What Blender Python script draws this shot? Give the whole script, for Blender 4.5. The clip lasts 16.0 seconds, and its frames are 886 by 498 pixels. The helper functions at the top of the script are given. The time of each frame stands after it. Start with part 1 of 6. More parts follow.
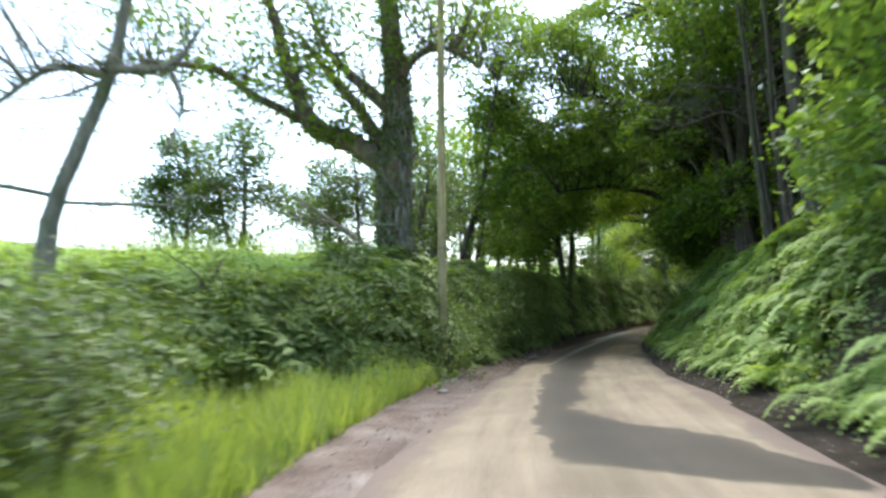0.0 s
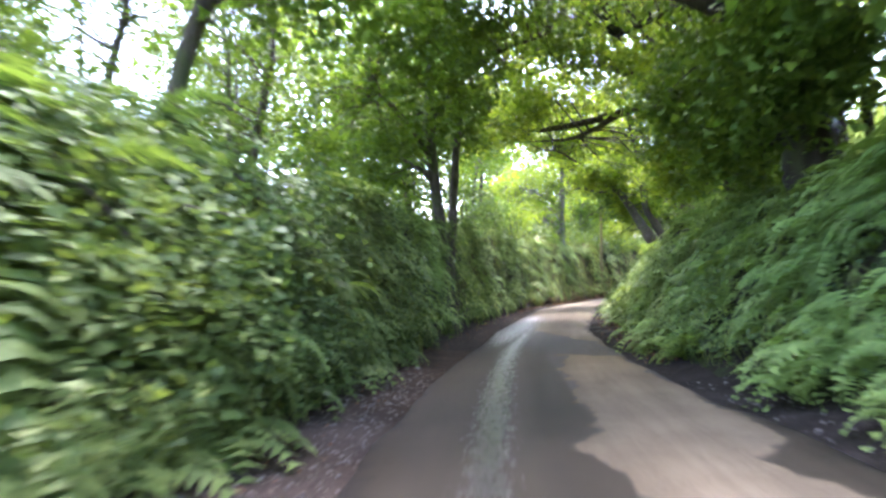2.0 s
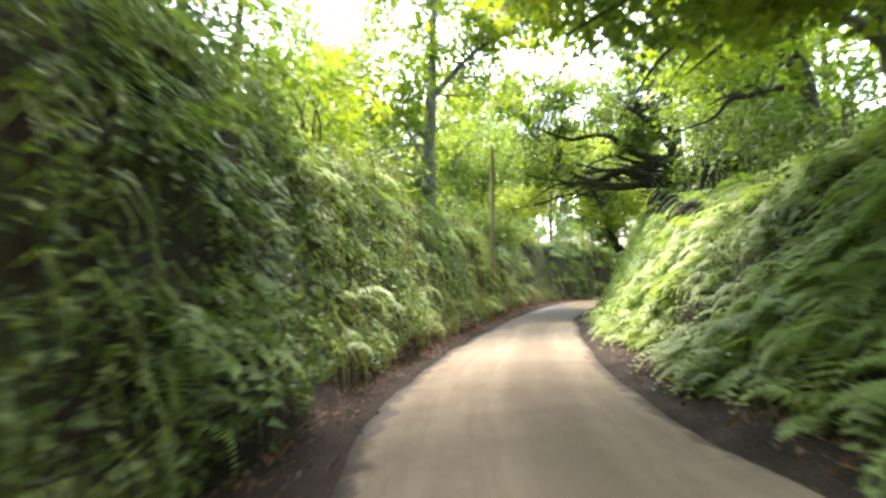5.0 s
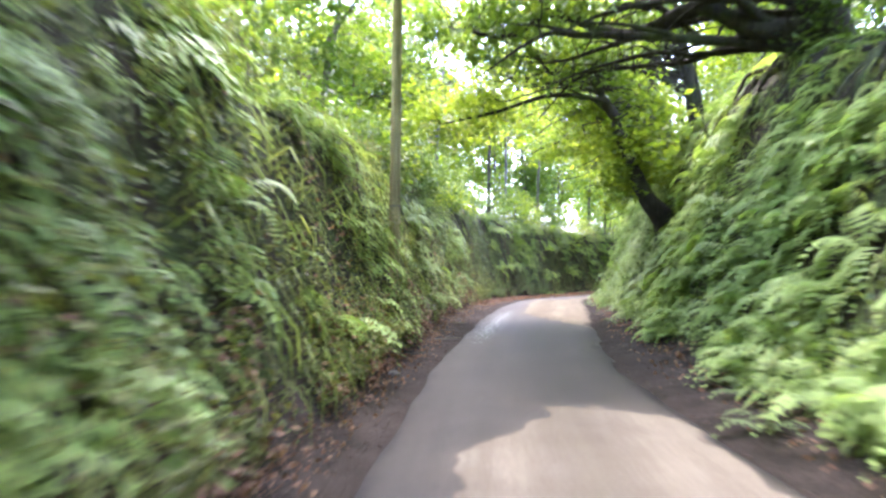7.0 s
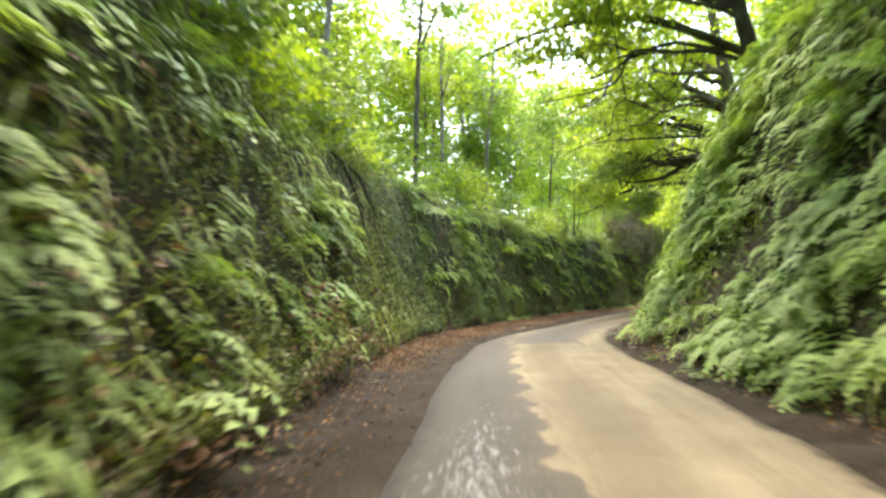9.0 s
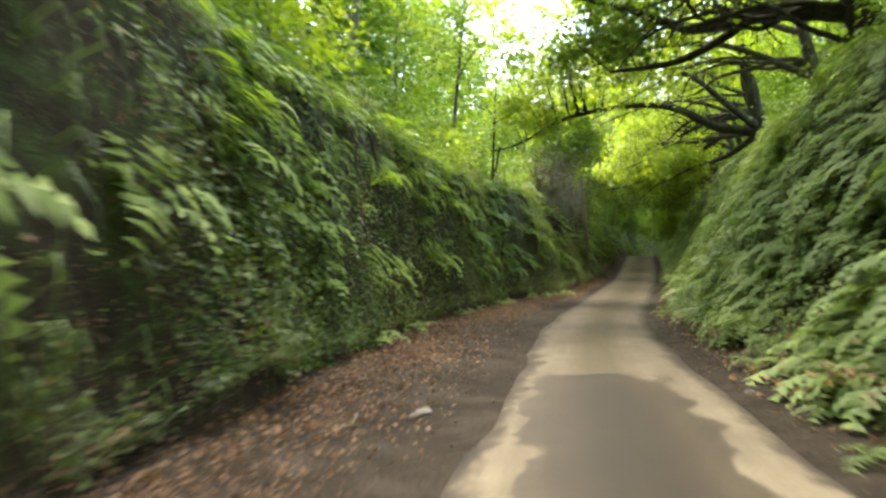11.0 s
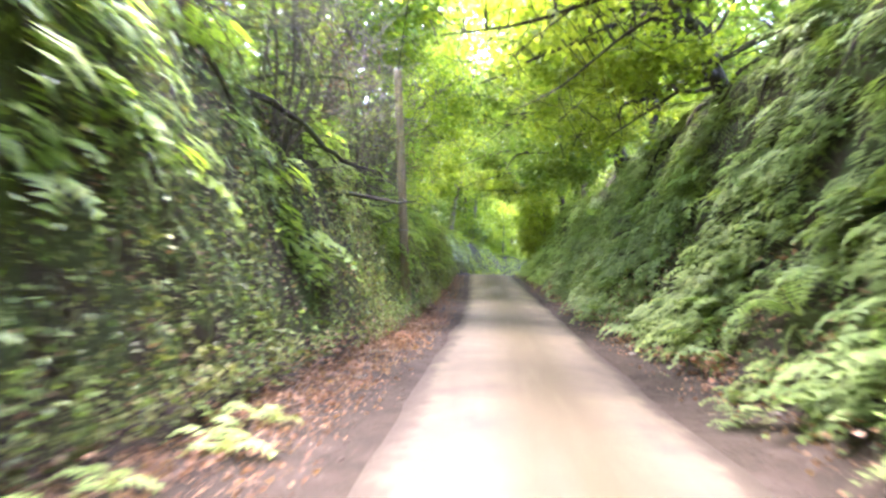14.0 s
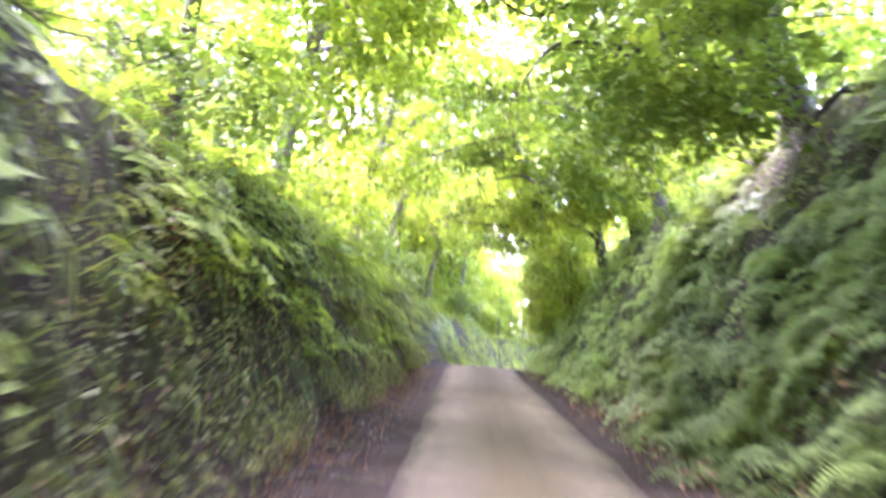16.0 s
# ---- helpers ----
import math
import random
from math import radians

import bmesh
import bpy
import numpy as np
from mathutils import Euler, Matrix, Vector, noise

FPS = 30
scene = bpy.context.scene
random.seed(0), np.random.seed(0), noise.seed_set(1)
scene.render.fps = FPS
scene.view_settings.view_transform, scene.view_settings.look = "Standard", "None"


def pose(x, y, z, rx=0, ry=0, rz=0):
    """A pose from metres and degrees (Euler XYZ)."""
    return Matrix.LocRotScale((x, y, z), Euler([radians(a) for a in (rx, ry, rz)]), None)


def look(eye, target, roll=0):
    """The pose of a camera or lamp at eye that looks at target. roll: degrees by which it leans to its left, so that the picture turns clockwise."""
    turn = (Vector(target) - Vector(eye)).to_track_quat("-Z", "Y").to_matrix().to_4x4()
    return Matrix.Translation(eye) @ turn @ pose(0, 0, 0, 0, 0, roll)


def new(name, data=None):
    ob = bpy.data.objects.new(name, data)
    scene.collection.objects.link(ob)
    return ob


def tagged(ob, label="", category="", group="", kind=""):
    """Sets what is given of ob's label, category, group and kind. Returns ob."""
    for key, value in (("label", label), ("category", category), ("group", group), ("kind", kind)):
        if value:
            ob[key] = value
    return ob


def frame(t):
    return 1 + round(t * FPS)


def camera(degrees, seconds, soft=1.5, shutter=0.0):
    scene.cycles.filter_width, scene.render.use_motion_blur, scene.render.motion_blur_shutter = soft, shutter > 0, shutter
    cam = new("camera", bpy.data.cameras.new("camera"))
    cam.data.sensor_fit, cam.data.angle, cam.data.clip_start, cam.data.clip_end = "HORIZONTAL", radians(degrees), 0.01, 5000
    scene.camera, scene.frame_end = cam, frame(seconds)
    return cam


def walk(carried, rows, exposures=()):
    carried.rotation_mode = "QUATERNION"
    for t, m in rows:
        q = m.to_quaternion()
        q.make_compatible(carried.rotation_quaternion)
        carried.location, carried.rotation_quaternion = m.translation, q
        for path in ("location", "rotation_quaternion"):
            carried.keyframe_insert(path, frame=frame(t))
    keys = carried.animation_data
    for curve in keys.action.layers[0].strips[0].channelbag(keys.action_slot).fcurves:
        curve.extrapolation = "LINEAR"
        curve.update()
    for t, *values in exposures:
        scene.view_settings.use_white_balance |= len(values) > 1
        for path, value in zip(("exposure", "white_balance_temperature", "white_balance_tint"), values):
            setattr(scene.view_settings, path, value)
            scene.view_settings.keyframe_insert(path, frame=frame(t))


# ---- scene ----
cam = camera(62.0, 16.0, 2.6, 0.42)

# ---- path ----
PATH = [
    (0, (-0.005, -0.034, 1.453), (0.005, 1.958, 1.632), -2.3),
    (0.5, (0.384, 4.739, 1.44), (0.469, 6.73, 1.608), -2.4),
    (1, (0.923, 9.26, 1.439), (1.098, 11.247, 1.59), -2.1),
    (1.5, (1.603, 13.501, 1.427), (1.881, 15.478, 1.549), -1.7),
    (2, (2.572, 18.12, 1.289), (2.946, 20.083, 1.391), -2.4),
    (2.5, (3.779, 22.743, 1.256), (4.215, 24.692, 1.371), -3.4),
    (3, (5.065, 27.278, 1.209), (5.558, 29.213, 1.327), -3.9),
    (3.5, (6.3, 31.351, 1.216), (6.846, 33.272, 1.327), -3.9),
    (3.7, (6.99, 33.294, 1.166), (7.563, 35.206, 1.282), -3.9),
    (5.8, (14.203, 51.058, 1.332), (15.087, 52.85, 1.428), -1.2),
    (6, (15.107, 52.84, 1.364), (16.012, 54.622, 1.456), -1.0),
    (6.5, (17.538, 57.054, 1.319), (18.483, 58.814, 1.409), -0.7),
    (7, (20.076, 61.287, 1.223), (21.046, 63.035, 1.297), -1.4),
    (7.5, (22.552, 65.222, 1.178), (23.536, 66.961, 1.252), -1.0),
    (8, (25.002, 68.948, 1.184), (26.017, 70.669, 1.274), -1.0),
    (8.5, (27.288, 72.216, 1.296), (28.341, 73.914, 1.395), -1.4),
    (8.7, (28.28, 73.844, 1.246), (29.364, 75.521, 1.355), -1.4),
    (10.8, (40.016, 88.837, 1.309), (41.374, 90.305, 1.339), -0.3),
    (11, (41.283, 90.001, 1.328), (42.661, 91.45, 1.352), 0.2),
    (11.5, (44.901, 93.032, 1.185), (46.349, 94.411, 1.222), 0.2),
    (12, (48.857, 96.135, 1.058), (50.39, 97.419, 1.11), 0.1),
    (12.5, (52.857, 98.885, 1.026), (54.452, 100.09, 1.088), 0.2),
    (13, (56.557, 101.277, 1.016), (58.187, 102.435, 1.07), 1.8),
    (13.5, (60.569, 103.73, 0.974), (62.224, 104.852, 1.027), 2.6),
    (14, (64.657, 106.113, 0.911), (66.323, 107.215, 1.001), 2.2),
    (14.5, (68.871, 108.557, 0.902), (70.55, 109.636, 1.038), 3.6),
    (15, (72.991, 110.772, 1.047), (74.672, 111.852, 1.134), 4.1),
    (15.5, (76.782, 112.967, 1.134), (78.494, 114.0, 1.192), 3.0),
    (16, (80.842, 115.329, 1.407), (82.492, 116.414, 1.724), 4.4),
]
EXPOSURES = [(0, 2.35, 6200, 3), (0.7, 2.75, 5600, 6), (1.5, 3.5, 5400, 18), (2.2, 4.25, 5900, 25), (3.5, 4.33, 6500, 23), (6, 3.75, 6600, 13), (7.0, 4.42, 5700, 27), (7.5, 4.5, 6000, 33), (8, 4.37, 6100, 36), (8.5, 4.1, 6900, 10), (11, 3.8, 7000, 4), (11.7, 4.65, 5800, 15), (12.5, 5.0, 5700, 23), (14, 5.85, 5900, 34), (15, 6.25, 5900, 43), (15.5, 6.52, 5800, 52), (16, 6.38, 5750, 54)]
walk(cam, [(t, look(eye, target, roll)) for t, eye, target, roll in PATH], EXPOSURES)

# ---------------------------------------------------------------- light
SUN_AZ, SUN_EL = 18.0, 63.0          # degrees from +y towards +x, and above the horizon
world = bpy.data.worlds.new("sky")
scene.world = world
world.use_nodes = True
wn = world.node_tree.nodes
sky = wn.new("ShaderNodeTexSky")
sky.sky_type, sky.sun_disc = "NISHITA", False
sky.sun_elevation, sky.sun_rotation = radians(SUN_EL), radians(SUN_AZ)
sky.air_density, sky.dust_density, sky.ozone_density = 1.0, 3.0, 1.0
wn["Background"].inputs["Strength"].default_value = 0.15
world.node_tree.links.new(sky.outputs["Color"], wn["Background"].inputs["Color"])
sun = new("sun", bpy.data.lights.new("sun", "SUN"))
sun.data.energy, sun.data.angle, sun.data.color = 0.9, radians(34), (1.0, 0.96, 0.9)
az, el = radians(SUN_AZ), radians(SUN_EL)
sun.matrix_world = look((0, 0, 60), Vector((0, 0, 60)) - Vector((math.sin(az) * math.cos(el), math.cos(az) * math.cos(el), math.sin(el))))


# ---------------------------------------------------------------- materials
def material(name, rough=0.8, spec=0.3):
    m = bpy.data.materials.new(name)
    m.use_nodes = True
    b = m.node_tree.nodes["Principled BSDF"]
    b.inputs["Roughness"].default_value = rough
    b.inputs["Specular IOR Level"].default_value = spec
    return m, m.node_tree.nodes, m.node_tree.links, b


def noise_node(n, l, scale, detail=4.0, vector=None, rough=0.6):
    t = n.new("ShaderNodeTexNoise")
    t.inputs["Scale"].default_value, t.inputs["Detail"].default_value, t.inputs["Roughness"].default_value = scale, detail, rough
    if vector is not None:
        l.new(vector, t.inputs["Vector"])
    return t.outputs["Fac"]


def ramp(n, l, fac, stops):
    r = n.new("ShaderNodeValToRGB")
    while len(r.color_ramp.elements) < len(stops):
        r.color_ramp.elements.new(0.5)
    for e, (p, c) in zip(r.color_ramp.elements, stops):
        e.position, e.color = p, (*c, 1) if len(c) == 3 else c
    l.new(fac, r.inputs["Fac"])
    return r.outputs["Color"]


def mixed(n, l, fac, a, b, mode="MIX"):
    m = n.new("ShaderNodeMix")
    m.data_type, m.blend_type = "RGBA", mode
    for value, k in ((fac, 0), (a, 6), (b, 7)):
        if isinstance(value, (int, float)):
            m.inputs[k].default_value = value
        elif isinstance(value, tuple):
            m.inputs[k].default_value = (*value, 1)
        else:
            l.new(value, m.inputs[k])
    return m.outputs[2]


def calc(n, l, op, a, b=0.0, clamp=False):
    m = n.new("ShaderNodeMath")
    m.operation, m.use_clamp = op, clamp
    for value, k in ((a, 0), (b, 1)):
        if isinstance(value, (int, float)):
            m.inputs[k].default_value = value
        else:
            l.new(value, m.inputs[k])
    return m.outputs[0]


def relief(n, l, b, height, strength, distance=0.02):
    bump = n.new("ShaderNodeBump")
    bump.inputs["Strength"].default_value, bump.inputs["Distance"].default_value = strength, distance
    l.new(height, bump.inputs["Height"])
    l.new(bump.outputs["Normal"], b.inputs["Normal"])


def where(n):
    return n.new("ShaderNodeTexCoord").outputs["Object"]


def leaf_material(name, dark, mid, light, glow=0.45, gloss=0.35):
    """Thin leaves: part of the light goes through them; every leaf has its own tint."""
    m, n, l, b = material(name, 0.55, gloss * 0.75)
    geo = n.new("ShaderNodeNewGeometry")
    dark, mid, light = ((c[0] * 1.15, c[1], c[2]) for c in (dark, mid, light))
    tint = ramp(n, l, geo.outputs["Random Per Island"], [(0.0, dark), (0.55, mid), (1.0, light)])
    patch = noise_node(n, l, 0.35, 2.0, where(n))
    patch = ramp(n, l, patch, [(0.35, (0.72, 0.78, 0.7)), (0.65, (1.15, 1.1, 1.0))])
    colour = mixed(n, l, 1.0, tint, patch, "MULTIPLY")
    l.new(colour, b.inputs["Base Color"])
    through_leaf = n.new("ShaderNodeBsdfTranslucent")
    l.new(mixed(n, l, 1.0, colour, (1.7, 1.75, 0.7), "MULTIPLY"), through_leaf.inputs["Color"])
    mix = n.new("ShaderNodeMixShader")
    mix.inputs["Fac"].default_value = glow
    l.new(b.outputs["BSDF"], mix.inputs[1])
    l.new(through_leaf.outputs["BSDF"], mix.inputs[2])
    l.new(mix.outputs["Shader"], n["Material Output"].inputs["Surface"])
    return m


def earth_material(name, stops, scale, bump=0.8):
    m, n, l, b = material(name, 0.95, 0.1)
    p = where(n)
    big, fine = noise_node(n, l, scale, 5.0, p), noise_node(n, l, scale * 14, 4.0, p)
    colour = ramp(n, l, big, stops)
    grain = ramp(n, l, fine, [(0.3, (0.6, 0.6, 0.6)), (0.7, (1.3, 1.3, 1.3))])
    l.new(mixed(n, l, 1.0, colour, grain, "MULTIPLY"), b.inputs["Base Color"])
    relief(n, l, b, fine, bump, 0.05)
    return m


def bark_material(name, stops, ridge=9.0):
    m, n, l, b = material(name, 0.9, 0.15)
    p = n.new("ShaderNodeMapping")
    p.inputs["Scale"].default_value = (1.0, 1.0, 0.22)
    l.new(where(n), p.inputs["Vector"])
    a = noise_node(n, l, ridge, 6.0, p.outputs["Vector"], 0.7)
    moss = noise_node(n, l, 1.3, 3.0, where(n))
    colour = ramp(n, l, a, stops)
    green = ramp(n, l, moss, [(0.5, (0, 0, 0)), (0.66, (0.8, 0.8, 0.8))])
    l.new(mixed(n, l, green, colour, (0.06, 0.075, 0.025)), b.inputs["Base Color"])
    relief(n, l, b, a, 0.9, 0.04)
    return m


SOIL = earth_material("soil", [(0.3, (0.016, 0.012, 0.0085)), (0.5, (0.028, 0.021, 0.015)), (0.7, (0.048, 0.037, 0.028))], 1.6)


def shoulder_material():
    """Pale pinkish grit at the mouth of the lane, trodden into dark soil further in."""
    m, n, l, b = material("gritty_shoulder", 0.95, 0.1)
    p = where(n)
    sep = n.new("ShaderNodeSeparateXYZ")
    l.new(p, sep.inputs[0])
    big, fine, blotch = noise_node(n, l, 1.1, 5.0, p), noise_node(n, l, 24.0, 4.0, p), noise_node(n, l, 0.55, 4.0, p)
    grit = ramp(n, l, big, [(0.3, (0.075, 0.055, 0.043)), (0.5, (0.135, 0.103, 0.083)), (0.68, (0.22, 0.18, 0.155))])
    soil = ramp(n, l, big, [(0.3, (0.021, 0.0142, 0.009)), (0.5, (0.04, 0.0265, 0.016)), (0.7, (0.066, 0.045, 0.029))])
    way = calc(n, l, "ADD", calc(n, l, "DIVIDE", calc(n, l, "SUBTRACT", sep.outputs[1], 13.0), 13.0), calc(n, l, "MULTIPLY", calc(n, l, "SUBTRACT", blotch, 0.5), 2.2), True)
    grain = ramp(n, l, fine, [(0.3, (0.6, 0.6, 0.6)), (0.7, (1.3, 1.3, 1.3))])
    l.new(mixed(n, l, 1.0, mixed(n, l, way, grit, soil), grain, "MULTIPLY"), b.inputs["Base Color"])
    relief(n, l, b, fine, 0.8, 0.05)
    return m


SHOULDER = shoulder_material()
BANK = earth_material("bank_earth", [(0.3, (0.02, 0.015, 0.01)), (0.46, (0.036, 0.027, 0.017)), (0.54, (0.036, 0.042, 0.016)), (0.7, (0.055, 0.075, 0.022))], 2.4, 1.0)
MEADOW = earth_material("meadow", [(0.3, (0.12, 0.2, 0.035)), (0.5, (0.18, 0.27, 0.05)), (0.7, (0.26, 0.32, 0.08))], 0.4, 0.5)
BARK = bark_material("bark", [(0.3, (0.03, 0.024, 0.018)), (0.55, (0.09, 0.073, 0.055)), (0.75, (0.16, 0.135, 0.105))])
BARK_PALE = bark_material("pale_bark", [(0.3, (0.08, 0.07, 0.055)), (0.55, (0.17, 0.15, 0.12)), (0.75, (0.26, 0.235, 0.19))])
BARK_OAK = bark_material("furrowed_oak_bark", [(0.3, (0.035, 0.026, 0.018)), (0.5, (0.115, 0.088, 0.06)), (0.72, (0.21, 0.165, 0.12))], 6.0)
BARK_DARK = bark_material("dark_bark", [(0.3, (0.015, 0.012, 0.009)), (0.55, (0.04, 0.033, 0.024)), (0.75, (0.075, 0.065, 0.045))])
LEAF = leaf_material("broad_leaves", (0.06, 0.115, 0.018), (0.085, 0.15, 0.024), (0.12, 0.19, 0.03))
LEAF_LIME = leaf_material("lime_leaves", (0.1, 0.165, 0.018), (0.14, 0.212, 0.026), (0.185, 0.255, 0.035), 0.55)
LEAF_MAPLE = leaf_material("maple_leaves", (0.1, 0.17, 0.045), (0.14, 0.225, 0.062), (0.2, 0.29, 0.075), 0.4)
LEAF_DARK = leaf_material("dark_leaves", (0.045, 0.08, 0.018), (0.06, 0.105, 0.022), (0.085, 0.135, 0.028), 0.4)
IVY = leaf_material("ivy_leaves", (0.045, 0.08, 0.022), (0.075, 0.12, 0.034), (0.11, 0.16, 0.05), 0.3, 0.4)
BANK_IVY = leaf_material("drab_bank_leaves", (0.054, 0.071, 0.024), (0.105, 0.136, 0.04), (0.175, 0.2, 0.068), 0.25, 0.22)
BRAMBLE = leaf_material("bramble_leaves", (0.05, 0.095, 0.028), (0.09, 0.15, 0.04), (0.15, 0.22, 0.062), 0.3, 0.3)
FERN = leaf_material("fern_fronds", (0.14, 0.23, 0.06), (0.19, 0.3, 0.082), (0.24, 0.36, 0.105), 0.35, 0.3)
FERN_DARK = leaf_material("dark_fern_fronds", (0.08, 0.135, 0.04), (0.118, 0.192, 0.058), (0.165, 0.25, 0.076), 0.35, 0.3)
FERN_DEEP = leaf_material("deep_green_fern_fronds", (0.06, 0.1, 0.032), (0.085, 0.142, 0.044), (0.12, 0.185, 0.058), 0.35, 0.3)
FERN_LIME = leaf_material("lime_fern_fronds", (0.11, 0.19, 0.03), (0.15, 0.24, 0.04), (0.2, 0.29, 0.055), 0.5, 0.3)
GRASS = leaf_material("grass_blades", (0.11, 0.17, 0.04), (0.17, 0.25, 0.062), (0.27, 0.34, 0.11), 0.4, 0.3)
DRY = leaf_material("dry_leaves", (0.08, 0.045, 0.028), (0.15, 0.085, 0.05), (0.25, 0.17, 0.11), 0.15, 0.2)


def timber_material(name="weathered_pole_timber", tone=(1.0, 1.0, 1.0)):
    m, n, l, b = material(name, 0.85, 0.2)
    p = n.new("ShaderNodeMapping")
    p.inputs["Scale"].default_value = (14.0, 14.0, 0.5)
    l.new(where(n), p.inputs["Vector"])
    grain = noise_node(n, l, 2.0, 6.0, p.outputs["Vector"])
    wood = ramp(n, l, grain, [(0.3, (0.19, 0.15, 0.07)), (0.55, (0.34, 0.27, 0.135)), (0.75, (0.44, 0.365, 0.2))])
    stain = ramp(n, l, noise_node(n, l, 1.1, 4.0, where(n)), [(0.35, (0.6, 0.62, 0.55)), (0.65, (1.1, 1.08, 1.05))])
    l.new(mixed(n, l, 1.0, mixed(n, l, 1.0, wood, stain, "MULTIPLY"), tone, "MULTIPLY"), b.inputs["Base Color"])
    relief(n, l, b, grain, 0.5, 0.01)
    return m


TIMBER = timber_material()
CABLE = earth_material("black_cable_sheath", [(0.3, (0.01, 0.01, 0.01)), (0.5, (0.014, 0.014, 0.014)), (0.7, (0.02, 0.02, 0.02))], 5.0, 0.1)
TIMBER_BROWN = timber_material("brown_pole_timber", (0.55, 0.5, 0.5))
STRAW = earth_material("straw", [(0.3, (0.25, 0.22, 0.14)), (0.5, (0.38, 0.34, 0.24)), (0.7, (0.48, 0.44, 0.33))], 8.0, 0.2)


def metal_material():
    m, n, l, b = material("galvanised_steel", 0.7, 0.3)
    b.inputs["Metallic"].default_value = 0.15
    l.new(ramp(n, l, noise_node(n, l, 30.0, 3.0, where(n)), [(0.3, (0.1, 0.085, 0.06)), (0.7, (0.2, 0.175, 0.13))]), b.inputs["Base Color"])
    return m


STEEL = metal_material()


def road_material():
    """Old pale chippings: wheel tracks, brown middle, fine stones, damp streaks where water runs along."""
    m, n, l, b = material("worn_chip_seal", 0.85, 0.35)
    uv = n.new("ShaderNodeUVMap").outputs["UV"]
    sep = n.new("ShaderNodeSeparateXYZ")
    l.new(uv, sep.inputs[0])
    u, s = sep.outputs[0], sep.outputs[1]
    p = where(n)
    chips = noise_node(n, l, 55.0, 3.0, p, 0.8)
    mottle = noise_node(n, l, 0.9, 5.0, p)
    long_map = n.new("ShaderNodeMapping")
    long_map.inputs["Scale"].default_value = (2.4, 0.16, 1.0)
    l.new(uv, long_map.inputs["Vector"])
    streak = noise_node(n, l, 1.6, 5.0, long_map.outputs["Vector"])
    base = ramp(n, l, mottle, [(0.25, (0.125, 0.103, 0.072)), (0.5, (0.156, 0.13, 0.09)), (0.75, (0.184, 0.155, 0.11))])
    base = mixed(n, l, 1.0, base, ramp(n, l, chips, [(0.3, (0.72, 0.72, 0.72)), (0.7, (1.22, 1.22, 1.22))]), "MULTIPLY")
    base = mixed(n, l, 1.0, base, ramp(n, l, streak, [(0.3, (0.78, 0.76, 0.74)), (0.6, (1.06, 1.05, 1.03))]), "MULTIPLY")
    early = calc(n, l, "DIVIDE", calc(n, l, "SUBTRACT", 23.0, s), 7.0, True)
    base = mixed(n, l, early, base, mixed(n, l, 1.0, base, (1.12, 1.1, 1.13), "MULTIPLY"))
    # a warmer, slightly brighter tone around s = 29
    warm_band = calc(n, l, "SUBTRACT", 1.0, calc(n, l, "POWER", calc(n, l, "ABSOLUTE", calc(n, l, "DIVIDE", calc(n, l, "SUBTRACT", s, 29.0), 9.0)), 3.0), True)
    base = mixed(n, l, warm_band, base, mixed(n, l, 1.0, base, (1.16, 1.03, 0.84), "MULTIPLY"))
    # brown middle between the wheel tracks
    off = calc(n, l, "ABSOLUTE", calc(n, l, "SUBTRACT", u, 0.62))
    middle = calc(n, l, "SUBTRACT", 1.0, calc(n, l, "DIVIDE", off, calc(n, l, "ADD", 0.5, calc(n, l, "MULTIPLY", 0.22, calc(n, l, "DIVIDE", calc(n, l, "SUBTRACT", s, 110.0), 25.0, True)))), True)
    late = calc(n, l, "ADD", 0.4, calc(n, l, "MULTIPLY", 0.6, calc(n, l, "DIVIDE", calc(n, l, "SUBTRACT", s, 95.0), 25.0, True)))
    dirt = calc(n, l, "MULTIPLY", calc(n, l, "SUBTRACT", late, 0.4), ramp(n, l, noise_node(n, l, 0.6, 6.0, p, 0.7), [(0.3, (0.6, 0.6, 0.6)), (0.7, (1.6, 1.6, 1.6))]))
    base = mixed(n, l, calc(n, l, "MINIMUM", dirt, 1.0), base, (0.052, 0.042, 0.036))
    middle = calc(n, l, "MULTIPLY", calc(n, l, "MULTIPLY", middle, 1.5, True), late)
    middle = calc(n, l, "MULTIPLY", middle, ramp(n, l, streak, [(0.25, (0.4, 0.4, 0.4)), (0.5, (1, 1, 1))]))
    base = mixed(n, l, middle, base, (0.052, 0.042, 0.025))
    # earth washed over both edges
    verge = n.new("ShaderNodeAttribute")
    verge.attribute_name = "verge"
    mouth = calc(n, l, "DIVIDE", calc(n, l, "SUBTRACT", 26.0, s), 12.0, True)
    wash = calc(n, l, "MULTIPLY", calc(n, l, "MULTIPLY", mouth, 0.75), calc(n, l, "SUBTRACT", noise_node(n, l, 0.7, 5.0, p, 0.65), 0.22))
    worn = calc(n, l, "ADD", calc(n, l, "MULTIPLY", noise_node(n, l, 2.2, 6.0, p, 0.7), 0.75), wash)
    rim = calc(n, l, "SUBTRACT", calc(n, l, "ADD", worn, calc(n, l, "ADD", -0.17, calc(n, l, "MULTIPLY", 0.1, calc(n, l, "DIVIDE", calc(n, l, "SUBTRACT", s, 98.0), 15.0, True)))), verge.outputs["Fac"])
    rim = ramp(n, l, rim, [(0.0, (0, 0, 0)), (0.12, (0.75, 0.75, 0.75)), (0.3, (1, 1, 1))])
    mud = mixed(n, l, mouth, mixed(n, l, chips, (0.02, 0.015, 0.011), (0.048, 0.037, 0.029)), mixed(n, l, chips, (0.09, 0.066, 0.052), (0.16, 0.125, 0.105)))
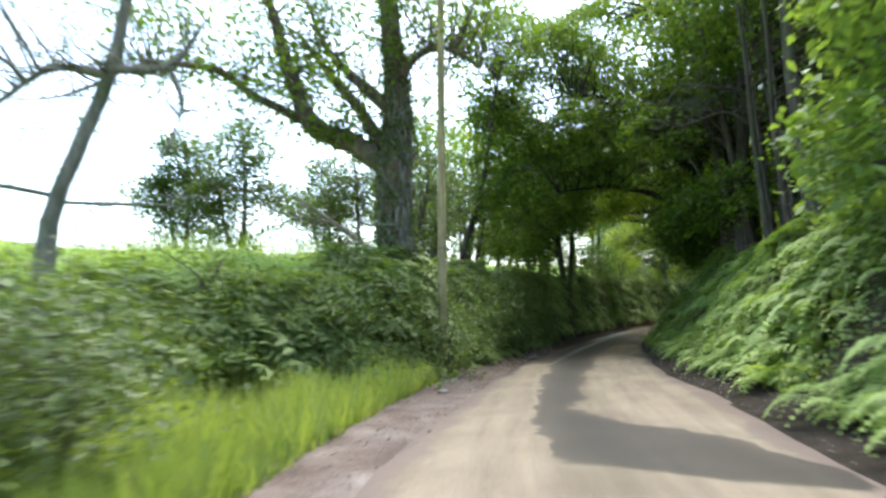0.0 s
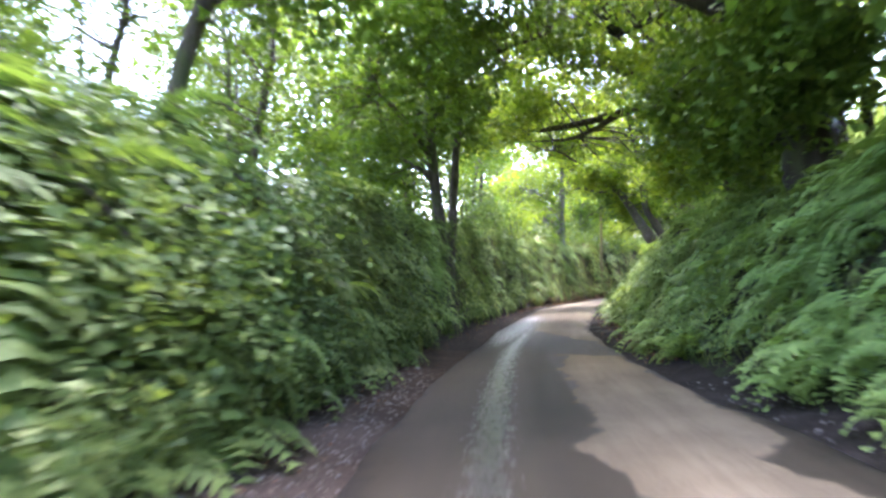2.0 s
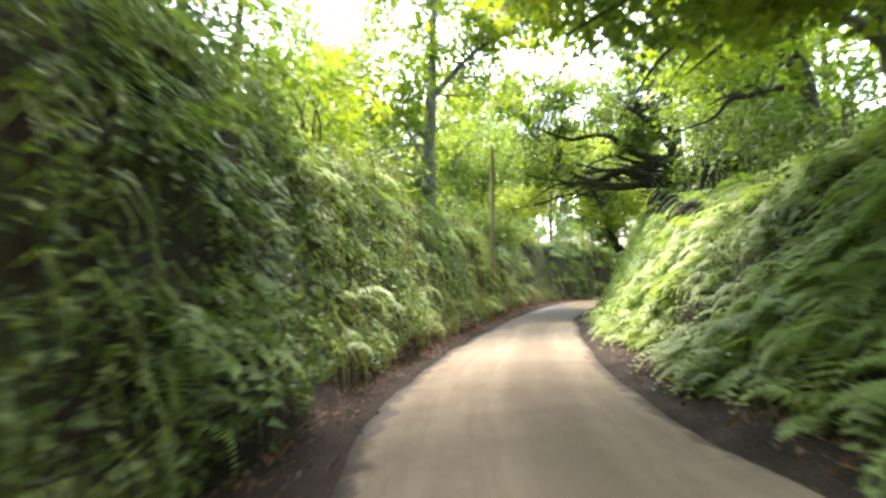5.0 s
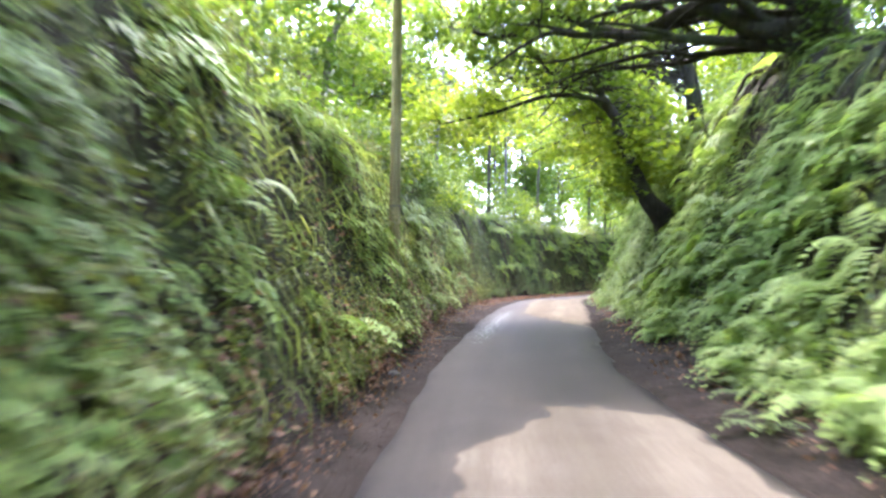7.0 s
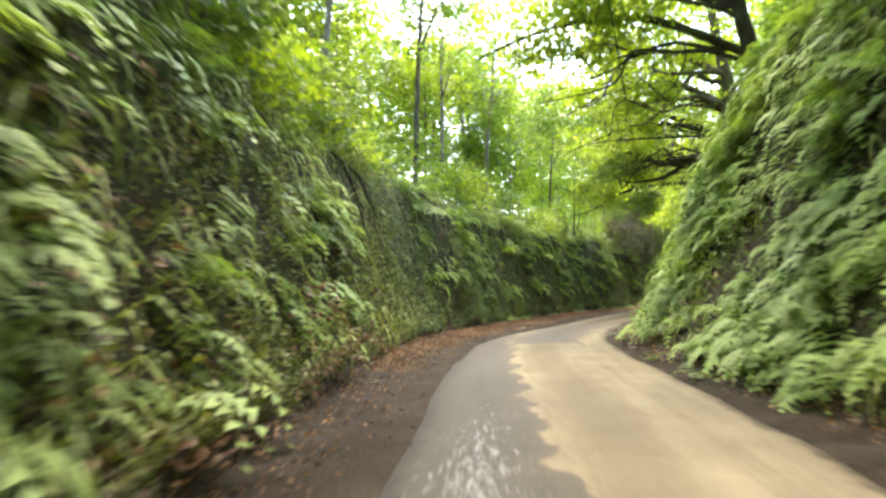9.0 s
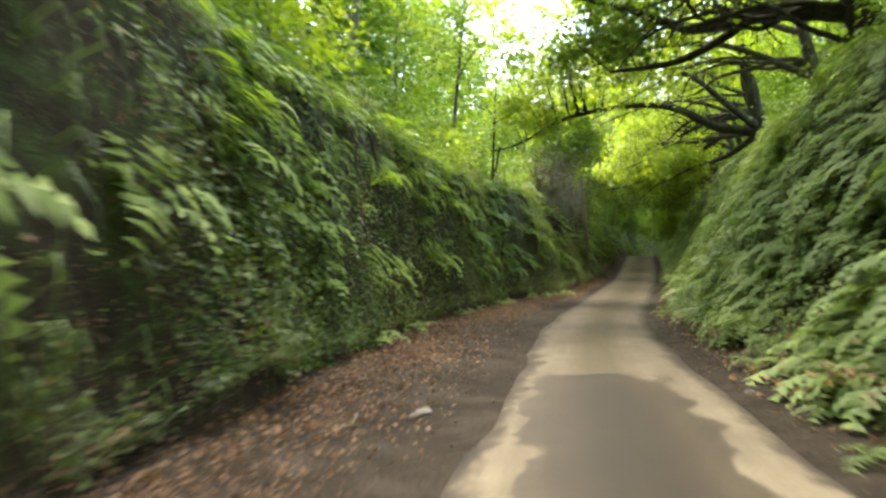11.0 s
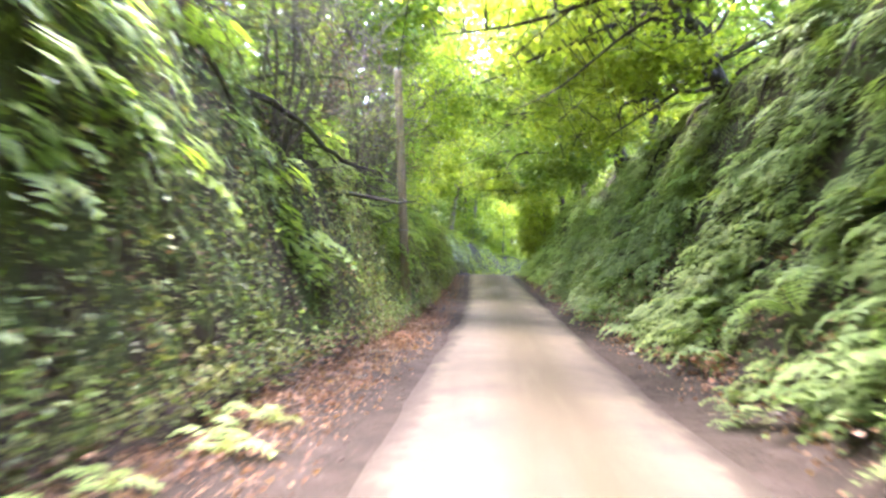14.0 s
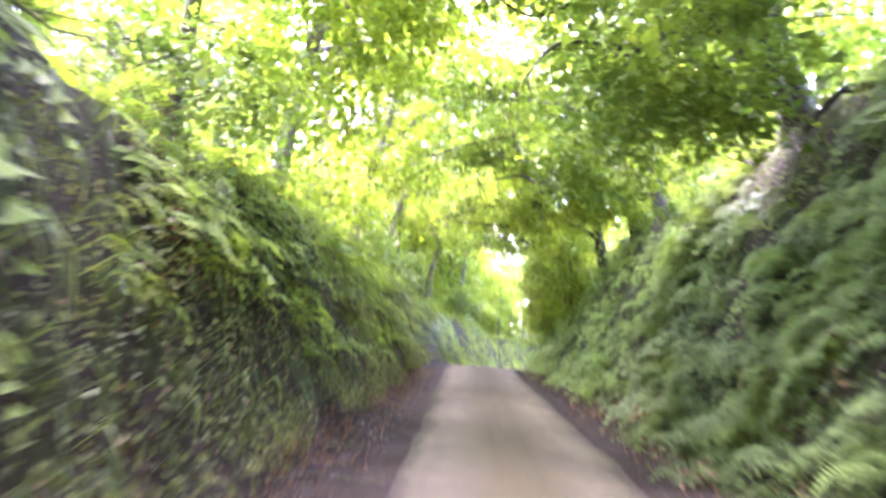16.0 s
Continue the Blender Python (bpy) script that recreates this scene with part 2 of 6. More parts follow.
    base = mixed(n, l, rim, base, mud)
    # a darker, slightly yellower tone, strongest at s = 134
    dark_stretch = calc(n, l, "SUBTRACT", 1.0, calc(n, l, "ABSOLUTE", calc(n, l, "DIVIDE", calc(n, l, "SUBTRACT", s, 134.0), 17.0)), True)
    base = mixed(n, l, dark_stretch, base, mixed(n, l, 1.0, base, (0.7, 0.71, 0.63), "MULTIPLY"))
    # sandy dust on the dry upper lane
    dust = calc(n, l, "DIVIDE", calc(n, l, "SUBTRACT", s, 136.0), 22.0, True)
    base = mixed(n, l, dust, base, mixed(n, l, 1.0, base, (1.0, 1.09, 0.86), "MULTIPLY"))
    # running water: a streak down the middle and along the left side on two stretches
    damp = None
    for s0, half, u0, wide, flow in ((30.0, 14.0, -0.15, 0.5, 1.0), (41.0, 9.0, -0.55, 1.5, 1.0), (84.5, 9.0, -0.45, 1.3, 0.72)):
        along = calc(n, l, "SUBTRACT", 1.0, calc(n, l, "POWER", calc(n, l, "ABSOLUTE", calc(n, l, "DIVIDE", calc(n, l, "SUBTRACT", s, s0), half)), 3.0), True)
        across = calc(n, l, "SUBTRACT", 1.0, calc(n, l, "ABSOLUTE", calc(n, l, "DIVIDE", calc(n, l, "SUBTRACT", u, u0), wide)), True)
        one = calc(n, l, "MULTIPLY", calc(n, l, "MULTIPLY", along, across), flow)
        damp = one if damp is None else calc(n, l, "MAXIMUM", damp, one)
    run_map = n.new("ShaderNodeMapping")
    run_map.inputs["Scale"].default_value = (11.0, 2.2, 1.0)
    l.new(uv, run_map.inputs["Vector"])
    trickle = noise_node(n, l, 1.5, 6.0, run_map.outputs["Vector"], 0.75)
    damp = calc(n, l, "SUBTRACT", calc(n, l, "ADD", calc(n, l, "MULTIPLY", damp, 0.62), trickle), 0.86)
    damp = ramp(n, l, damp, [(0.0, (0, 0, 0)), (0.22, (1, 1, 1))])
    # darker, smoother patches with a sharp, slightly ragged edge
    patch_depth = n.new("ShaderNodeAttribute")
    patch_depth.attribute_name = "dark_patch"
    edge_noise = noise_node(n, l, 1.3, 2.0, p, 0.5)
    dark_patch = calc(n, l, "ADD", patch_depth.outputs["Fac"], calc(n, l, "MULTIPLY", calc(n, l, "SUBTRACT", edge_noise, 0.5), 0.9))
    dark_patch = ramp(n, l, dark_patch, [(0.0, (0, 0, 0)), (0.05, (0.85, 0.85, 0.85)), (0.4, (1, 1, 1))])
    base = mixed(n, l, dark_patch, base, mixed(n, l, 1.0, base, mixed(n, l, calc(n, l, "SUBTRACT", late, 0.4), (0.21, 0.215, 0.225), (0.4, 0.27, 0.17)), "MULTIPLY"))
    base = mixed(n, l, damp, base, mixed(n, l, 1.0, base, (0.6, 0.6, 0.62), "MULTIPLY"))
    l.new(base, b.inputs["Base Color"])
    patch_rough = mixed(n, l, dark_patch, (0.9, 0.9, 0.9), (0.6, 0.6, 0.6))
    l.new(mixed(n, l, damp, patch_rough, (0.3, 0.3, 0.3)), b.inputs["Roughness"])
    l.new(mixed(n, l, damp, (0.12, 0.12, 0.12), (1.0, 1.0, 1.0)), b.inputs["Specular IOR Level"])
    relief(n, l, b, calc(n, l, "ADD", chips, calc(n, l, "MULTIPLY", mottle, 0.6)), 0.35, 0.01)
    return m


ROAD = road_material()

# ---------------------------------------------------------------- the lay of the land
# The line that the lane follows (x, y, height of its surface), with a straight run before and a bend after.
LINE = np.array([
    (-3.0, -38.0, 0.1), (0.0, 0.0, 0.13), (0.92, 9.3, 0.13), (2.57, 18.1, 0.02), (5.06, 27.3, -0.08), (7.0, 33.3, -0.1),
    (14.2, 51.1, 0.02), (20.08, 61.3, -0.06), (25.0, 68.9, -0.1), (28.3, 73.8, -0.05), (40.0, 88.8, 0.0), (44.9, 93.0, -0.1),
    (52.9, 98.9, -0.27), (60.6, 103.7, -0.33), (68.9, 108.5, -0.38), (76.8, 113.0, -0.2), (80.8, 115.35, -0.1), (91.1, 121.4, 0.45),
    (109.1, 132.2, 1.6), (120.2, 137.0, 1.5), (132.5, 138.6, 0.6), (150.0, 135.5, -0.6), (240.0, 111.0, -1.0)])
_d = np.r_[0, np.cumsum(np.hypot(*np.diff(LINE[:, :2], axis=0).T))]
_d -= _d[1]
S = np.arange(_d[0], _d[-1], 0.25)


def _smooth(v, width=10):
    k = np.exp(-0.5 * (np.arange(-30, 31) / width) ** 2)
    k /= k.sum()
    pad = np.r_[v[0] - (v[1] - v[0]) * np.arange(30, 0, -1), v, v[-1] + (v[-1] - v[-2]) * np.arange(1, 31)]
    return np.convolve(pad, k, "valid")


CX, CY, CZ = (_smooth(np.interp(S, _d, LINE[:, k])) for k in range(3))
_tx, _ty = np.gradient(CX), np.gradient(CY)
_n = np.hypot(_tx, _ty)
TX, TY = _tx / _n, _ty / _n


def at(s, v):
    """A value of the line at s, carried straight on beyond its ends."""
    s = np.asarray(s, float)
    low, high = S[0], S[-1]
    out = np.interp(s, S, v)
    out = np.where(s < low, v[0] + (s - low) * (v[1] - v[0]) / 0.25, out)
    return np.where(s > high, v[-1] + (s - high) * (v[-1] - v[-2]) / 0.25, out)


def flat(s, v):
    return np.interp(np.asarray(s, float), S, v)


def table(s, *rows):
    a = np.array(rows)
    return np.interp(s, a[:, 0], a[:, 1])


def edge_left(s):
    return table(s, (-40, -1.7), (0, -1.5), (8, -1.3), (14, -1.15), (24, -1.2), (30, -1.15), (36, -1.05), (40, -1.2), (50, -1.05), (62, -1.1), (70, -0.95), (80, -0.95), (92, -1.15), (101, -0.85), (107, -0.55), (114, -0.52), (122, -0.78), (132, -0.8), (138, -0.95), (150, -0.76), (175, -0.85))


def edge_right(s):
    return table(s, (-40, 2.5), (6, 2.6), (12, 2.85), (16, 2.55), (24, 2.5), (28.6, 2.2), (34.6, 1.8), (39.4, 1.5), (50, 1.75), (59, 1.7), (68, 1.8), (75.6, 1.65), (80, 1.95), (84, 2.1), (95, 2.2), (107, 1.97), (117, 1.9), (122, 1.75), (132, 1.88), (141, 1.92), (150, 2.05), (175, 2.0))


def foot_left(s):
    return table(s, (-40, -4.5), (0, -5.0), (9, -4.6), (14, -3.0), (18, -2.3), (26, -2.1), (36, -2.0), (44, -2.0), (52, -1.7), (60, -1.6), (66, -1.5), (78, -1.6), (88, -2.3), (101, -2.4), (111, -2.9), (117, -3.3), (128, -3.2), (134, -2.3), (147, -1.75), (175, -1.7))


def foot_right(s):
    return table(s, (-40, 3.2), (0, 3.2), (13, 3.4), (20, 3.35), (30, 2.5), (40, 2.3), (66, 2.55), (85, 2.95), (100, 2.8), (112, 2.8), (140, 2.9), (175, 2.8))


def top_left(s):
    return table(s, (-40, 0.9), (6, 1.0), (12, 1.6), (19, 2.6), (30, 2.6), (39, 3.0), (55, 3.3), (75, 3.6), (90, 3.9), (110, 4.3), (138, 4.4), (150, 3.6), (170, 3.0), (240, 3.0))


def top_right(s):
    return table(s, (-40, 2.7), (10, 2.7), (25, 2.5), (40, 2.4), (50, 2.5), (60, 2.35), (66, 2.8), (72, 3.5), (78, 4.8), (85, 5.4), (100, 5.8), (115, 5.4), (125, 5.3), (135, 6.1), (150, 6.1), (175, 5.0), (240, 4.0))


def run_left(s):
    return table(s, (-40, 2.6), (8, 2.4), (19, 1.7), (30, 1.3), (39, 0.8), (58, 1.0), (66, 1.3), (80, 1.45), (100, 1.5), (118, 1.2), (130, 1.3), (140, 2.2), (175, 1.8))


def run_right(s):
    return table(s, (-40, 2.3), (25, 2.3), (45, 2.3), (78, 2.7), (110, 3.0), (130, 3.1), (175, 3.0))


def _wave(x, y):
    return np.sin(1.7 * x + 0.6 * y) * np.sin(1.3 * y - 0.4 * x + 1.0) + 0.5 * np.sin(4.1 * x + 1.9) * np.sin(3.7 * y)


def rise(s, u):
    """Height above the lane at s, u metres to the right of the line."""
    s, u = np.broadcast_arrays(np.asarray(s, float), np.asarray(u, float))
    out = np.zeros(s.shape)
    for side, edge, foot, top, run in ((-1, -edge_left(s), -foot_left(s), top_left(s), run_left(s)), (1, edge_right(s), foot_right(s), top_right(s), run_right(s))):
        w = u * side
        k = np.clip((w - foot) / run, 0, 1)
        bank = top * (0.35 * k + 0.65 * k * k * (3 - 2 * k)) + (0.16 * _wave(s * 0.9, w * 1.5) + 0.22 * _wave(s * 0.33 + 2, w * 0.7)) * np.clip((w - foot) * 1.5, 0, 1)
        shoulder = 0.10 * np.clip((w - edge) / np.maximum(foot - edge, 0.1), 0, 1) ** 1.5 + 0.015 * _wave(s * 2.3, w * 3) * np.clip((w - edge) * 4, 0, 1)
        far = np.maximum(w - foot - run, 0)
        steep = table(s, (22, 0.11), (31, 0.62), (50, 0.62), (66, 0.55), (76, 0.11)) if side > 0 else 0.115
        upper = table(s, (22, 0.11), (31, 0.34), (50, 0.34), (62, 0.11)) if side > 0 else 0.115
        beyond = (np.minimum(far, 4) * steep + np.clip(far - 4, 0, 20) * upper + np.clip(far - 24, 0, 46) * 0.11 + np.clip(far - 70, 0, 200) * 0.01) + 0.1 * _wave(s * 0.2, w * 0.25) * np.clip(far * 0.3, 0, 1)
        out = np.where((u * side) > 0, np.where(w > edge, shoulder + bank + beyond, 0.0), out)
    return out


def ground_at(s, u):
    s, u = np.broadcast_arrays(np.asarray(s, float), np.asarray(u, float))
    tx, ty = flat(s, TX), flat(s, TY)
    return np.stack([at(s, CX) + u * ty, at(s, CY) - u * tx, flat(s, CZ) + rise(s, u)], -1)


def spot(s, u, h):
    """World place of a point h metres above the lane's surface."""
    tx, ty = float(flat(s, TX)), float(flat(s, TY))
    return Vector((float(at(s, CX)) + u * ty, float(at(s, CY)) - u * tx, float(flat(s, CZ)) + h))


# ---------------------------------------------------------------- mesh helpers
def mesh_of(name, verts, quads, mats, smooth=False, which=None, uvs=None):
    """A mesh from arrays: vertices, faces of four corners (or three), materials."""
    verts, quads = np.asarray(verts, np.float32), np.asarray(quads, np.int32)
    me = bpy.data.meshes.new(name)
    me.vertices.add(len(verts))
    me.vertices.foreach_set("co", verts.ravel())
    k = quads.shape[1]
    me.loops.add(quads.size)
    me.loops.foreach_set("vertex_index", quads.ravel())
    me.polygons.add(len(quads))
    me.polygons.foreach_set("loop_start", np.arange(0, quads.size, k, dtype=np.int32))
    if smooth:
        me.polygons.foreach_set("use_smooth", np.ones(len(quads), bool))
    for m in mats:
        me.materials.append(m)
    if which is not None:
        me.polygons.foreach_set("material_index", np.asarray(which, np.int32))
    if uvs is not None:
        layer = me.uv_layers.new(name="UVMap")
        layer.data.foreach_set("uv", np.asarray(uvs, np.float32)[quads.ravel()].ravel())
    me.update(calc_edges=True)
    me.validate()
    return me


def part(name, me, parent, label=""):
    ob = new(name, me)
    ob.parent = parent
    return tagged(ob, label) if label else ob


def grid_faces(rows, cols):
    a = (np.arange(rows - 1)[:, None] * cols + np.arange(cols - 1)[None]).ravel()
    return np.stack([a, a + 1, a + cols + 1, a + cols], -1)


class Tubes:
    """Collects tapering round stems."""

    def __init__(self):
        self.v, self.f, self.count = [], [], 0

    def add(self, points, radii, sides=7, wobble=0.0, rng=None):
        p, r = np.asarray(points, float), np.asarray(radii, float)
        t = np.gradient(p, axis=0)
        t /= np.linalg.norm(t, axis=1)[:, None] + 1e-9
        ref = np.where(np.abs(t[:, 2:3]) > 0.9, np.array([[1.0, 0, 0]]), np.array([[0, 0, 1.0]]))
        a = np.cross(t, ref)
        a /= np.linalg.norm(a, axis=1)[:, None] + 1e-9
        b = np.cross(t, a)
        ang = np.linspace(0, 2 * np.pi, sides, endpoint=False)
        rr = r[:, None] * np.ones(sides)
        if wobble and rng is not None:
            rr = rr * (1 + wobble * rng.normal(size=rr.shape))
        ring = p[:, None] + rr[..., None] * (a[:, None] * np.cos(ang)[None, :, None] + b[:, None] * np.sin(ang)[None, :, None])
        n = len(p)
        i = (np.arange(n - 1)[:, None] * sides + np.arange(sides)[None]).ravel()
        j = (np.arange(n - 1)[:, None] * sides + (np.arange(sides)[None] + 1) % sides).ravel()
        self.v.append(ring.reshape(-1, 3))
        self.f.append(np.stack([i, j, j + sides, i + sides], -1) + self.count)
        self.count += n * sides

    def mesh(self, name, mat):
        return mesh_of(name, np.concatenate(self.v), np.concatenate(self.f), [mat], True)


def bend(points, n=10, rng=None, wander=0.0):
    """A smooth line of n places per span through the given points."""
    p = np.asarray(points, float)
    q = np.vstack([2 * p[0] - p[1], p, 2 * p[-1] - p[-2]])
    out = []
    for i in range(1, len(q) - 2):
        for t in np.linspace(0, 1, n, endpoint=False):
            a, b, c, d = q[i - 1], q[i], q[i + 1], q[i + 2]
            out.append(0.5 * (2 * b + (c - a) * t + (2 * a - 5 * b + 4 * c - d) * t * t + (3 * b - a - 3 * c + d) * t ** 3))
    out.append(p[-1])
    out = np.array(out)
    if wander and rng is not None:
        shake = np.cumsum(rng.normal(size=out.shape), axis=0)
        shake -= np.linspace(0, 1, len(out))[:, None] * shake[-1]
        out = out + shake * wander
    return out


def turns(rng, n, flatness):
    """n random frames: leaf direction, side and normal; flatness 1 keeps the leaves level."""
    ang = rng.uniform(0, 2 * np.pi, n)
    nrm = np.stack([rng.normal(size=n) * (1 - flatness), rng.normal(size=n) * (1 - flatness), np.full(n, 0.55 + flatness)], -1)
    nrm /= np.linalg.norm(nrm, axis=1)[:, None]
    d = np.stack([np.cos(ang), np.sin(ang), np.zeros(n)], -1)
    d -= (d * nrm).sum(1)[:, None] * nrm
    d /= np.linalg.norm(d, axis=1)[:, None]
    return d, np.cross(nrm, d), nrm


def leaves(places, size, rng, flatness=0.45, droop=0.25, width=0.62, simple=False):
    """Four-cornered pointed leaves, folded a little along the middle."""
    n = len(places)
    d, side, nrm = turns(rng, n, flatness)
    sz = (size * rng.uniform(0.6, 1.35, n))[:, None]
    d = d - np.array([0, 0, droop]) * rng.uniform(0, 1.6, n)[:, None]
    v = np.empty((n, 4, 3))
    v[:, 0] = places
    v[:, 1] = places + d * sz * 0.45 + side * sz * width * 0.5 + nrm * sz * 0.1
    v[:, 2] = places + d * sz
    v[:, 3] = places + d * sz * 0.45 - side * sz * width * 0.5 + nrm * sz * 0.1
    if simple:
        return np.ascontiguousarray(v[:, 1:]).reshape(-1, 3), np.arange(3 * n).reshape(n, 3)
    return v.reshape(-1, 3), np.arange(4 * n).reshape(n, 4)


# ---------------------------------------------------------------- ground, road
def build_ground():
    s = np.r_[-330, np.arange(-290, -40, 25.0), np.arange(-40, 215, 0.5), np.arange(215, 420, 15.0), 450]
    right = np.r_[np.arange(0, 9, 0.22), np.array([9.5, 10.5, 12, 14, 17, 21, 27, 36, 48, 60, 84.0])]
    left = -np.r_[np.arange(0.22, 9, 0.22), np.array([9.5, 10.5, 12, 14, 17, 21, 27, 36, 48, 65, 90, 130, 200, 320, 420.0])]
    u = np.r_[left[::-1], right]
    ss, uu = np.meshgrid(s, u, indexing="ij")
    v = ground_at(ss, uu)
    v[..., 2] -= np.where((uu > edge_left(ss) + 0.15) & (uu < edge_right(ss) - 0.15), 0.05, 0.0)
    v[0, :, 2] = v[-1, :, 2] = v[:, 0, 2] = v[:, -1, 2] = -6.3
    f = grid_faces(len(s), len(u))
    sm, um = (ss[:-1, :-1] + 0.25).ravel(), (0.5 * (uu[:-1, :-1] + uu[1:, 1:])).ravel()
    fl, fr = foot_left(sm), foot_right(sm)
    which = np.full(len(f), 1)
    which[(um > fl - 0.15) & (um < fr + 0.1)] = 0
    which[(um < fl - run_left(sm) - 1.5) | (um > fr + run_right(sm) + 1.5)] = 2
    which[(um < fl) & (um > fl - 3.0) & (sm < 13)] = 2
    which[(um > fl - 0.1) & (um < 0) & (sm < 34)] = 3
    me = mesh_of("ground", v.reshape(-1, 3), f[:, ::-1], [SOIL, BANK, MEADOW, SHOULDER], True, which)
    tagged(new("ground", me), "soil shoulders, steep earth banks and meadow beside a sunken lane", "ground", kind="structure")
    me = mesh_of("ground", [(-2500, -2500, -6), (2500, -2500, -6), (2500, 2500, -6), (-2500, 2500, -6)], [(0, 1, 2, 3)], [MEADOW])
    tagged(new("backdrop", me), "distant grassy farmland reaching the horizon", "ground", kind="structure")


def dark_patches(s, u):
    """Metres inside the darker patches of the lane (negative in the paler ones)."""
    # dry holds the metres inside the paler areas
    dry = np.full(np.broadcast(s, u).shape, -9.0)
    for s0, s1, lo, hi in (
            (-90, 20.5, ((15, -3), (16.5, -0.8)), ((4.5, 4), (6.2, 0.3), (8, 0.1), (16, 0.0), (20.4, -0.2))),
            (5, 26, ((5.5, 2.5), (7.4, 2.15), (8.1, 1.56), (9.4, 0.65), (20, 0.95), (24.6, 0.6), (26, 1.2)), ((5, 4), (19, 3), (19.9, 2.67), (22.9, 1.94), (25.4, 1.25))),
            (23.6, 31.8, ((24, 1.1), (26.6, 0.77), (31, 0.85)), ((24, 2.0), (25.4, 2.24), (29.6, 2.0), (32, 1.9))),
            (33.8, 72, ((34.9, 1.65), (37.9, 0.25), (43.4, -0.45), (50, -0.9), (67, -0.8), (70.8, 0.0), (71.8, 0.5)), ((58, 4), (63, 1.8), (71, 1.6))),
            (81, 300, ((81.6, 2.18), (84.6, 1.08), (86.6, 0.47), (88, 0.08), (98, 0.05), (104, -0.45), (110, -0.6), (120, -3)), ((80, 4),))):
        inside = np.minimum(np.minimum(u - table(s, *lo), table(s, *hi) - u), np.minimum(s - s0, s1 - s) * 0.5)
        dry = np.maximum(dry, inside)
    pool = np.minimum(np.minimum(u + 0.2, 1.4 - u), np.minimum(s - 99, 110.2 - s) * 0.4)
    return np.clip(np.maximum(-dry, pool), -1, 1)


def build_road():
    s = np.r_[np.arange(-200, -20, 2.0), np.arange(-20, 215, 0.35), np.arange(215, 330, 2.0)]
    k = np.linspace(0, 1, 19)
    rag = np.convolve(np.random.default_rng(3).normal(size=len(s) + 4), [0.012, 0.018, 0.02, 0.018, 0.012], "valid") + 0.02 * np.sin(s * 0.4 + 1)
    rag2 = np.convolve(np.random.default_rng(4).normal(size=len(s) + 4), [0.012, 0.018, 0.02, 0.018, 0.012], "valid") + 0.02 * np.sin(s * 0.43)
    lo, hi = edge_left(s) + rag, edge_right(s) + rag2
    uu = lo[:, None] + (hi - lo)[:, None] * k
    ss = s[:, None] + 0 * uu
    v = ground_at(ss, uu)
    camber = 0.045 * (1 - (2 * k - 1) ** 2)
    v[..., 2] = flat(s, CZ)[:, None] + 0.012 + camber[None] - 0.035 * (np.abs(2 * k - 1) > 0.999)
    me = mesh_of("road", v.reshape(-1, 3), grid_faces(len(s), len(k))[:, ::-1], [ROAD], True, None, np.stack([uu, ss], -1).reshape(-1, 2))
    verge = np.minimum(uu - lo[:, None], hi[:, None] - uu)
    me.attributes.new("verge", "FLOAT", "POINT").data.foreach_set("value", verge.ravel().astype(np.float32))
    me.attributes.new("dark_patch", "FLOAT", "POINT").data.foreach_set("value", dark_patches(ss, uu).ravel().astype(np.float32))
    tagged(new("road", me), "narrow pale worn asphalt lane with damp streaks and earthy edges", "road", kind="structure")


build_ground()
build_road()


